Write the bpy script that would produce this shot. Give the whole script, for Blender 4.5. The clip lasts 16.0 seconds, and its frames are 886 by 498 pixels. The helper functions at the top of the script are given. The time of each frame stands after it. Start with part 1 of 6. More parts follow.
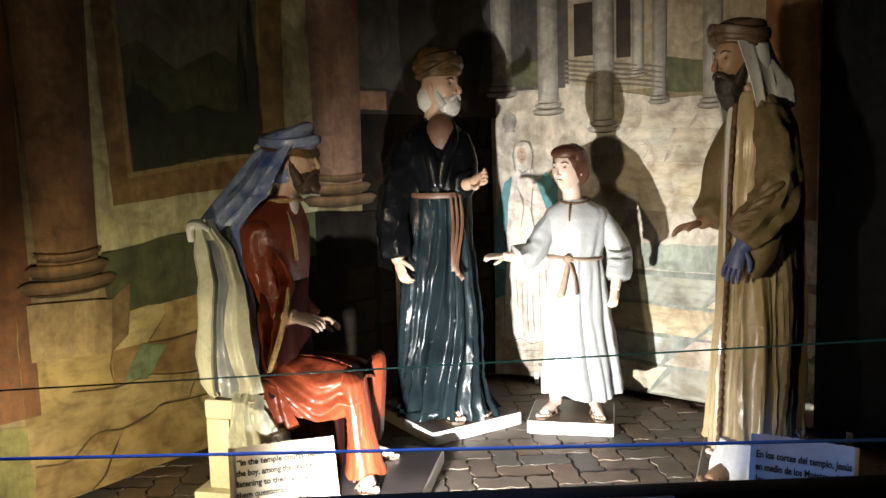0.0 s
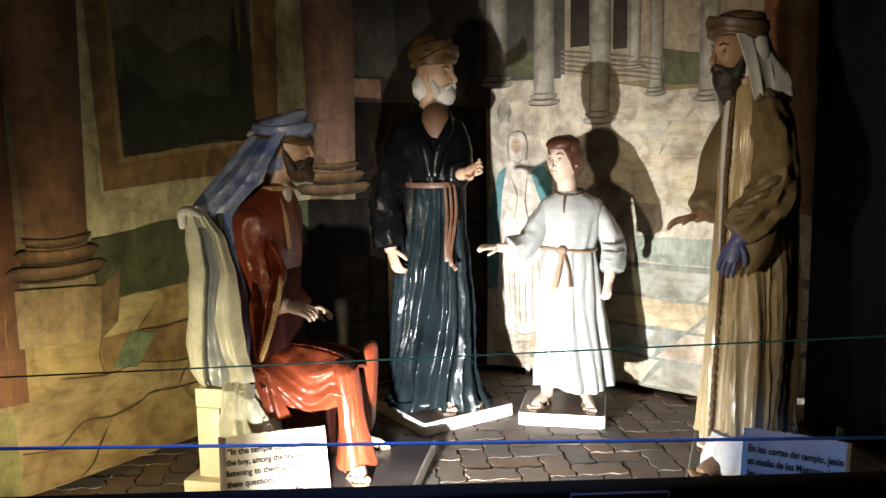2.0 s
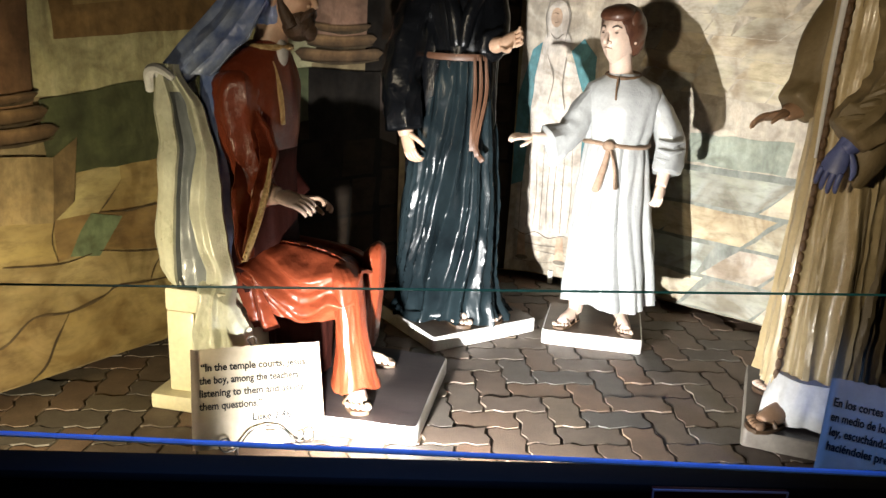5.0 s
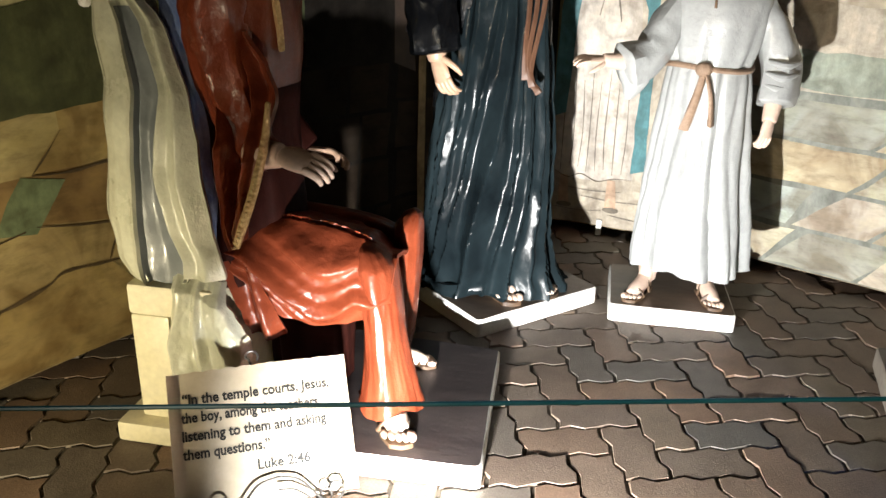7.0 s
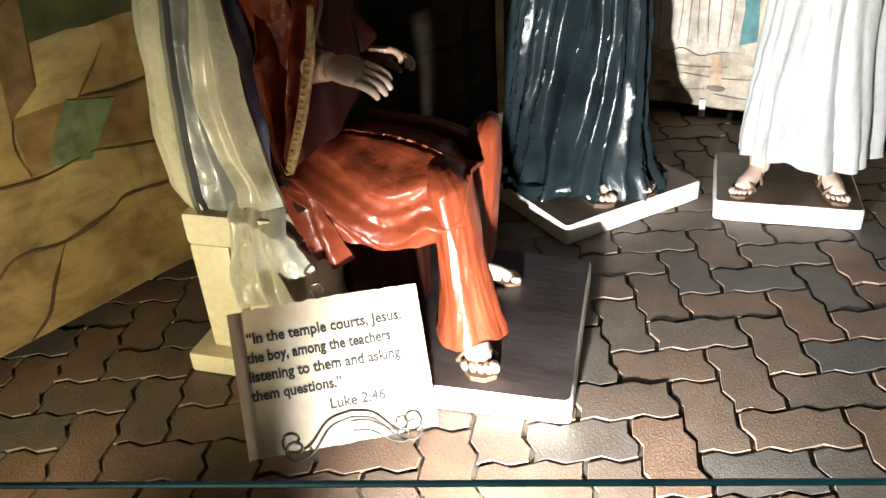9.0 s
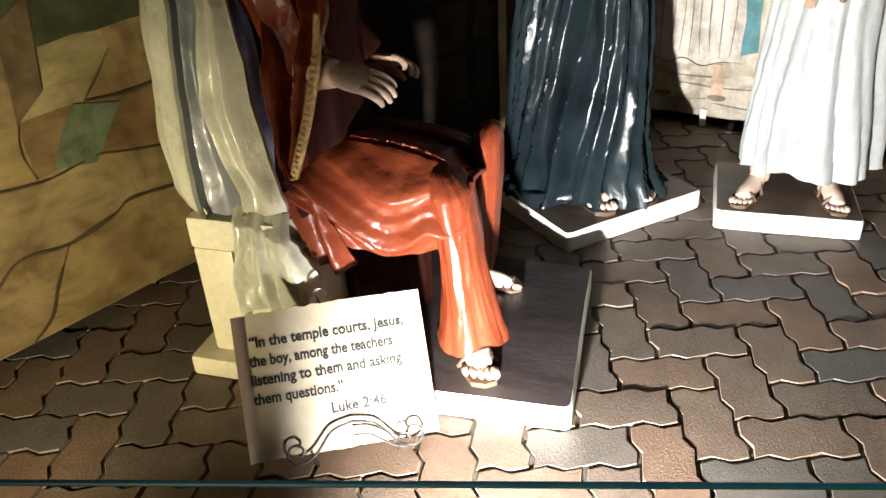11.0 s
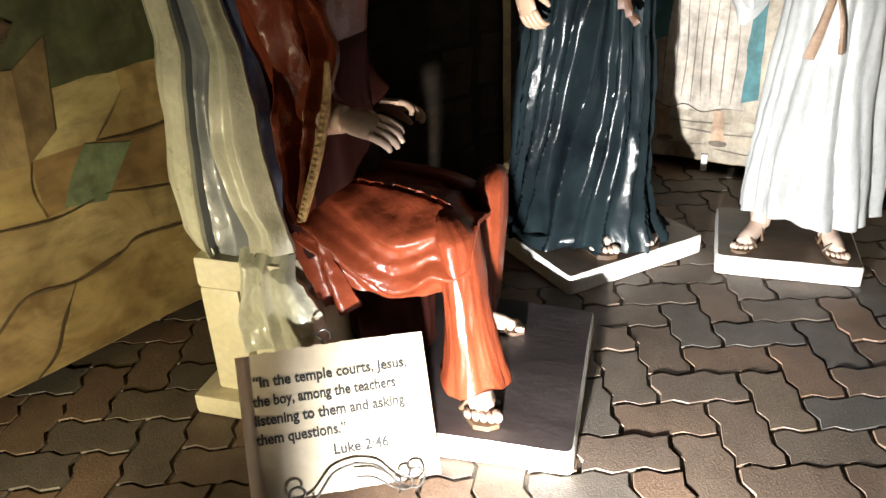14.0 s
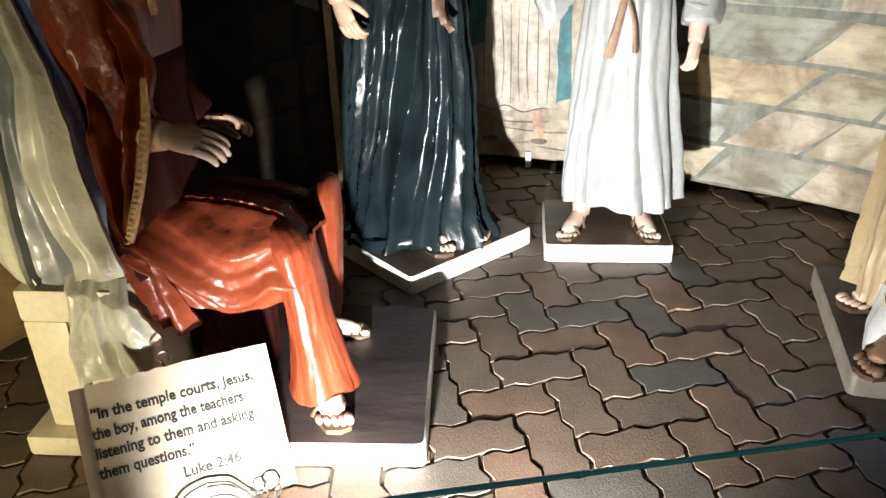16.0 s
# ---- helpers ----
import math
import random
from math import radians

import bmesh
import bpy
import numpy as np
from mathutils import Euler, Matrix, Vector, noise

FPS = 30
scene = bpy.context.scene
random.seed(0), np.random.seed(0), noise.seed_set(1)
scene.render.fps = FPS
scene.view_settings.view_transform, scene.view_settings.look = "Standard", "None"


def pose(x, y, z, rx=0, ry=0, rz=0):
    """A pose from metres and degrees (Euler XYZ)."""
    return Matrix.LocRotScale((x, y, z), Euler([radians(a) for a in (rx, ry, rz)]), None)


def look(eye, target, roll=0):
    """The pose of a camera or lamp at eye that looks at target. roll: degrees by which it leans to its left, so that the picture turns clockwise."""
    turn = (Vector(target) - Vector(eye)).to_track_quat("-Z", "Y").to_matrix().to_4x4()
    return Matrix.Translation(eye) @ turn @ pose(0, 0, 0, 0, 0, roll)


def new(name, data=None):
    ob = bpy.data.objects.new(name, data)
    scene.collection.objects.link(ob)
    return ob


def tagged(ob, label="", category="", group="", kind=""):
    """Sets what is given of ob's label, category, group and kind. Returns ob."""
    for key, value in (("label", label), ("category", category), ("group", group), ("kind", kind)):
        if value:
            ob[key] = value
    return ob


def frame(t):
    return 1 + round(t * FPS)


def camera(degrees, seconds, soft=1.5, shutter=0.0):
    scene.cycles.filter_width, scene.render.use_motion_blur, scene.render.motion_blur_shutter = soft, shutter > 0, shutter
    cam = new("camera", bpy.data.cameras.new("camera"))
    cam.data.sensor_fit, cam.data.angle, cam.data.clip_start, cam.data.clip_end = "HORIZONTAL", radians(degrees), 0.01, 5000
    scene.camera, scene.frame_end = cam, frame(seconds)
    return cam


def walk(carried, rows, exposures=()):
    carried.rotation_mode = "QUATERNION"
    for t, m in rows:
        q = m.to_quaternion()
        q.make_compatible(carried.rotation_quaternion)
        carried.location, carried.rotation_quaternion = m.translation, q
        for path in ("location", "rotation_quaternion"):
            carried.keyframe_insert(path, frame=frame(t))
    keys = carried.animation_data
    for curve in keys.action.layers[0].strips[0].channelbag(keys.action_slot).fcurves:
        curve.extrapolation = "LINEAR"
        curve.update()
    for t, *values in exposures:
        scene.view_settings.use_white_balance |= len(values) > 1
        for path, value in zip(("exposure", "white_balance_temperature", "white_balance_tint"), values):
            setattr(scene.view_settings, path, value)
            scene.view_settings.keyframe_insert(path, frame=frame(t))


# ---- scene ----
cam = camera(58.5, 16.0)
PATH = [
    (0, (0.451, -3.69, 1.329), (0.011, -1.752, 1.103), -1.8),
    (0.5, (0.443, -3.675, 1.334), (0.013, -1.736, 1.099), -1.3),
    (1, (0.429, -3.684, 1.331), (0.009, -1.741, 1.106), -1.2),
    (1.5, (0.42, -3.686, 1.327), (-0.009, -1.746, 1.097), -1.3),
    (2, (0.43, -3.672, 1.33), (0.015, -1.732, 1.077), -1.0),
    (2.5, (0.409, -3.663, 1.313), (-0.002, -1.723, 1.059), -0.7),
    (3, (0.38, -3.646, 1.311), (-0.013, -1.705, 1.032), -0.3),
    (3.5, (0.348, -3.617, 1.312), (-0.012, -1.668, 1.045), -0.2),
    (4, (0.309, -3.532, 1.294), (0.017, -1.59, 0.92), 1.1),
    (4.5, (0.287, -3.314, 1.28), (-0.06, -1.382, 0.895), 1.7),
    (5, (0.229, -3.137, 1.261), (-0.171, -1.252, 0.725), 2.3),
    (7.5, (-0.149, -2.355, 1.187), (-0.471, -0.573, 0.339), 1.2),
    (8, (-0.15, -2.272, 1.189), (-0.633, -0.625, 0.162), -2.5),
    (8.5, (-0.144, -2.24, 1.185), (-0.633, -0.611, 0.133), -3.8),
    (9, (-0.138, -2.241, 1.195), (-0.67, -0.604, 0.177), -4.0),
    (11.5, (-0.142, -2.256, 1.206), (-0.668, -0.603, 0.21), -3.1),
    (12, (-0.147, -2.259, 1.211), (-0.662, -0.589, 0.24), -2.6),
    (12.5, (-0.15, -2.262, 1.21), (-0.681, -0.594, 0.243), -2.5),
    (13, (-0.148, -2.26, 1.213), (-0.686, -0.59, 0.254), -2.7),
    (13.5, (-0.146, -2.265, 1.21), (-0.701, -0.591, 0.267), -3.0),
    (14, (-0.143, -2.265, 1.223), (-0.687, -0.576, 0.3), -2.6),
    (14.5, (-0.144, -2.271, 1.224), (-0.666, -0.561, 0.328), -2.7),
    (15, (-0.141, -2.281, 1.23), (-0.615, -0.548, 0.351), -3.6),
    (15.5, (-0.137, -2.291, 1.231), (-0.417, -0.539, 0.308), -2.1),
    (16, (-0.111, -2.306, 1.228), (-0.28, -0.534, 0.316), -1.8),
]
EXPOSURES = [(0, 0.37), (4, 0.37), (5, 0.33), (8, -0.10), (16, -0.14)]
walk(cam, [(t, look(eye, target, roll)) for t, eye, target, roll in PATH], EXPOSURES)

# ---- light and surroundings ----
world = bpy.data.worlds.new("dark_hall")
scene.world = world
world.use_nodes = True
world.node_tree.nodes["Background"].inputs[0].default_value = (0.010, 0.012, 0.018, 1)
world.node_tree.nodes["Background"].inputs[1].default_value = 0.6


def lamp(name, kind, place, target, watts, colour, size=0.05, cone=90, blend=1.0, tall=1.0):
    data = bpy.data.lights.new(name, kind)
    data.energy, data.color = watts, colour
    if kind == "SPOT":
        data.spot_size, data.spot_blend = radians(cone), blend
    if kind == "AREA":
        data.size = size
    else:
        data.shadow_soft_size = size
    ob = new(name, data)
    ob.matrix_world = look(place, target) @ Matrix.Diagonal((1, tall, 1, 1))
    return ob


lamp("floor_floodlight", "SPOT", (-0.31, -1.79, 0.145), (-0.22, -0.7, -0.03), 560, (1.0, 0.99, 0.97), 0.020, 97, 1.0, 1.22)
lamp("warm_hall_lamp", "SPOT", (-0.75, -3.2, 1.12), (0.86, -0.3, 1.30), 140, (1.0, 0.84, 0.60), 0.08, 86, 1.0, 0.45)
lamp("warm_floor_lamp", "SPOT", (-1.22, -1.98, 0.18), (-1.50, -0.7, 0.45), 72, (1.0, 0.86, 0.56), 0.03, 84, 1.0, 1.08)
lamp("blue_side_lamp", "SPOT", (1.85, -1.9, 1.15), (1.06, -0.93, 0.20), 55, (0.12, 0.30, 1.0), 0.06, 27, 1.0)
lamp("blue_cord_lamp", "SPOT", (0.0, -2.62, 2.9), (0.0, -2.60, 0.6), 130, (0.16, 0.36, 1.0), 0.1, 48, 1.0)


# ---- materials ----
def nodes_of(name, rough=0.5, metal=0.0):
    m = bpy.data.materials.new(name)
    m.use_nodes = True
    b = m.node_tree.nodes["Principled BSDF"]
    b.inputs["Roughness"].default_value, b.inputs["Metallic"].default_value = rough, metal
    return m, m.node_tree.nodes, m.node_tree.links, b


def noise_node(n, l, vec, scale, detail=6.0, rough=0.6):
    t = n.new("ShaderNodeTexNoise")
    t.inputs["Scale"].default_value, t.inputs["Detail"].default_value, t.inputs["Roughness"].default_value = scale, detail, rough
    l.new(vec, t.inputs["Vector"])
    return t.outputs["Fac"]


def ramp_node(n, l, fac, stops):
    r = n.new("ShaderNodeValToRGB")
    while len(r.color_ramp.elements) < len(stops):
        r.color_ramp.elements.new(0.5)
    for e, (p, c) in zip(r.color_ramp.elements, stops):
        e.position, e.color = p, (*c, 1)
    l.new(fac, r.inputs["Fac"])
    return r.outputs["Color"]


def mixed(n, l, fac, a, b, how="MIX"):
    m = n.new("ShaderNodeMix")
    m.data_type, m.blend_type = "RGBA", how
    for v, s in ((fac, m.inputs[0]), (a, m.inputs[6]), (b, m.inputs[7])):
        if isinstance(v, (int, float)):
            s.default_value = v
        elif isinstance(v, tuple):
            s.default_value = (*v, 1)
        else:
            l.new(v, s)
    return m.outputs[2]


def bumped(n, l, b, height, strength, distance):
    p = n.new("ShaderNodeBump")
    p.inputs["Strength"].default_value, p.inputs["Distance"].default_value = strength, distance
    l.new(height, p.inputs["Height"])
    l.new(p.outputs["Normal"], b.inputs["Normal"])


def paint(name, a, b, rough=0.35, scale=6.0, fine=70.0, bump=0.35, depth=0.003, coat=0.0, metal=0.0):
    """Painted or worn surface: two tones in large patches, fine grain and brush relief."""
    m, n, l, p = nodes_of(name, rough, metal)
    vec = n.new("ShaderNodeTexCoord").outputs["Object"]
    big, small = noise_node(n, l, vec, scale), noise_node(n, l, vec, fine, 4)
    c = ramp_node(n, l, big, [(0.32, a), (0.68, b)])
    c = mixed(n, l, 0.22, c, ramp_node(n, l, small, [(0.3, (0.55, 0.55, 0.55)), (0.7, (1.25, 1.25, 1.25))]), "MULTIPLY")
    l.new(c, p.inputs["Base Color"])
    r = n.new("ShaderNodeMapRange")
    r.inputs["To Min"].default_value, r.inputs["To Max"].default_value = max(rough - 0.12, 0.05), min(rough + 0.15, 1)
    l.new(big, r.inputs["Value"])
    l.new(r.outputs["Result"], p.inputs["Roughness"])
    p.inputs["Coat Weight"].default_value, p.inputs["Coat Roughness"].default_value = coat, 0.12
    h = mixed(n, l, 0.6, small, noise_node(n, l, vec, scale * 4.5, 4))
    bumped(n, l, p, h, bump, depth)
    return m


def mural_paint(name, a, b, across=None, scale=5.0, down=None):
    """Matt scenery paint; across, down: shades of the painted shape from edge to edge, from foot to head."""
    m, n, l, p = nodes_of(name, 0.62)
    tc = n.new("ShaderNodeTexCoord")
    vec = tc.outputs["Object"]
    big, small = noise_node(n, l, vec, scale, 8, 0.65), noise_node(n, l, vec, 34, 5, 0.7)
    c = ramp_node(n, l, big, [(0.3, a), (0.7, b)])
    c = mixed(n, l, 0.5, c, ramp_node(n, l, small, [(0.3, (0.5, 0.5, 0.5)), (0.7, (1.3, 1.3, 1.3))]), "MULTIPLY")
    smear = n.new("ShaderNodeTexNoise")
    smear.inputs["Scale"].default_value, smear.inputs["Detail"].default_value, smear.inputs["Distortion"].default_value = 6.5, 5.0, 1.6
    l.new(vec, smear.inputs["Vector"])
    c = mixed(n, l, 0.42, c, ramp_node(n, l, smear.outputs["Fac"], [(0.36, (0.34, 0.28, 0.20)), (0.50, (1, 1, 1)), (0.68, (1.35, 1.28, 1.15))]), "MULTIPLY")
    mp = n.new("ShaderNodeMapping")
    mp.inputs["Scale"].default_value = (9, 9, 2.2)
    l.new(vec, mp.inputs["Vector"])
    run = noise_node(n, l, mp.outputs["Vector"], 1.5, 7, 0.7)
    c = mixed(n, l, 0.6, c, ramp_node(n, l, run, [(0.32, (0.45, 0.42, 0.38)), (0.62, (1.15, 1.15, 1.12))]), "MULTIPLY")
    sep = n.new("ShaderNodeSeparateXYZ")
    l.new(tc.outputs["UV"], sep.inputs[0])
    for way, out in ((across, sep.outputs[0]), (down, sep.outputs[1])):
        if way:
            c = mixed(n, l, 1.0, c, ramp_node(n, l, out, [(q, (v, v, v)) for q, v in way]), "MULTIPLY")
    l.new(c, p.inputs["Base Color"])
    bumped(n, l, p, small, 0.2, 0.002)
    return m


def slab_paint(name, tones):
    """Painted flagstones: each island takes its own tone, with flaky strokes along the wall."""
    m, n, l, p = nodes_of(name, 0.6)
    tc = n.new("ShaderNodeTexCoord")
    mp = n.new("ShaderNodeMapping")
    mp.inputs["Scale"].default_value = (5, 5, 16)
    l.new(tc.outputs["Object"], mp.inputs["Vector"])
    st = noise_node(n, l, mp.outputs["Vector"], 1.6, 9, 0.7)
    big = noise_node(n, l, tc.outputs["Object"], 3.5, 5)
    smear = n.new("ShaderNodeTexNoise")
    smear.inputs["Scale"].default_value, smear.inputs["Detail"].default_value, smear.inputs["Distortion"].default_value = 4.2, 6.0, 1.8
    l.new(tc.outputs["Object"], smear.inputs["Vector"])
    rnd = n.new("ShaderNodeObjectInfo").outputs["Random"]
    k = len(tones)
    c = ramp_node(n, l, rnd, [((i + 0.5) / k, t) for i, t in enumerate(tones)])
    c = mixed(n, l, 0.6, c, ramp_node(n, l, smear.outputs["Fac"], [(0.36, (0.46, 0.36, 0.24)), (0.50, (1, 1, 1)), (0.66, (1.25, 1.28, 1.12))]), "MULTIPLY")
    c = mixed(n, l, 0.55, c, ramp_node(n, l, st, [(0.34, (0.45, 0.42, 0.36)), (0.5, (1, 1, 1)), (0.66, (1.25, 1.22, 1.15))]), "MULTIPLY")
    c = mixed(n, l, 0.75, c, ramp_node(n, l, big, [(0.35, (0.5, 0.44, 0.34)), (0.65, (1.15, 1.15, 1.15))]), "MULTIPLY")
    l.new(c, p.inputs["Base Color"])
    bumped(n, l, p, st, 0.25, 0.002)
    return m


def paver_paint():
    m, n, l, p = nodes_of("concrete_paver", 0.6)
    vec = n.new("ShaderNodeTexCoord").outputs["Object"]
    info = n.new("ShaderNodeObjectInfo").outputs["Random"]
    isl = n.new("ShaderNodeNewGeometry").outputs["Random Per Island"]
    add = n.new("ShaderNodeMath")
    add.operation = "ADD"
    l.new(info, add.inputs[0])
    l.new(isl, add.inputs[1])
    fr = n.new("ShaderNodeMath")
    fr.operation = "FRACT"
    l.new(add.outputs[0], fr.inputs[0])
    off = n.new("ShaderNodeVectorMath")
    off.operation = "ADD"
    comb = n.new("ShaderNodeCombineXYZ")
    mul = n.new("ShaderNodeMath")
    mul.operation = "MULTIPLY"
    mul.inputs[1].default_value = 37.0
    l.new(fr.outputs[0], mul.inputs[0])
    l.new(mul.outputs[0], comb.inputs[0])
    l.new(vec, off.inputs[0])
    l.new(comb.outputs[0], off.inputs[1])
    v = off.outputs[0]
    c = ramp_node(n, l, fr.outputs[0], [(0.0, (0.145, 0.13, 0.11)), (0.25, (0.20, 0.14, 0.10)), (0.5, (0.125, 0.12, 0.108)), (0.75, (0.215, 0.14, 0.095)), (1.0, (0.165, 0.145, 0.11))])
    st, gr = noise_node(n, l, v, 9, 6), noise_node(n, l, v, 190, 4, 0.7)
    c = mixed(n, l, 0.6, c, ramp_node(n, l, st, [(0.3, (0.55, 0.5, 0.45)), (0.7, (1.25, 1.2, 1.15))]), "MULTIPLY")
    c = mixed(n, l, 0.5, c, ramp_node(n, l, gr, [(0.3, (0.4, 0.4, 0.4)), (0.7, (1.4, 1.4, 1.4))]), "MULTIPLY")
    l.new(c, p.inputs["Base Color"])
    vor = n.new("ShaderNodeTexVoronoi")
    vor.inputs["Scale"].default_value = 230
    l.new(v, vor.inputs["Vector"])
    h = mixed(n, l, 0.5, gr, vor.outputs["Distance"])
    bumped(n, l, p, h, 0.5, 0.0025)
    return m


def brushed(name, a, b, rough, angle, coat):
    """Gloss paint laid on in wide brush strokes."""
    m, n, l, p = nodes_of(name, rough)
    mp = n.new("ShaderNodeMapping")
    mp.inputs["Rotation"].default_value, mp.inputs["Scale"].default_value = (0, 0, radians(angle)), (3.0, 7, 4)
    l.new(n.new("ShaderNodeTexCoord").outputs["Object"], mp.inputs["Vector"])
    st = noise_node(n, l, mp.outputs["Vector"], 1.4, 9, 0.75)
    big = noise_node(n, l, mp.outputs["Vector"], 0.35, 4)
    c = ramp_node(n, l, st, [(0.25, a), (0.78, b)])
    c = mixed(n, l, 0.7, c, ramp_node(n, l, big, [(0.35, (0.5, 0.45, 0.45)), (0.65, (1.3, 1.25, 1.2))]), "MULTIPLY")
    l.new(c, p.inputs["Base Color"])
    r = n.new("ShaderNodeMapRange")
    r.inputs["To Min"].default_value, r.inputs["To Max"].default_value = rough - 0.12, rough + 0.2
    l.new(st, r.inputs["Value"])
    l.new(r.outputs["Result"], p.inputs["Roughness"])
    p.inputs["Coat Weight"].default_value, p.inputs["Coat Roughness"].default_value = coat, 0.2
    bumped(n, l, p, st, 0.45, 0.006)
    return m


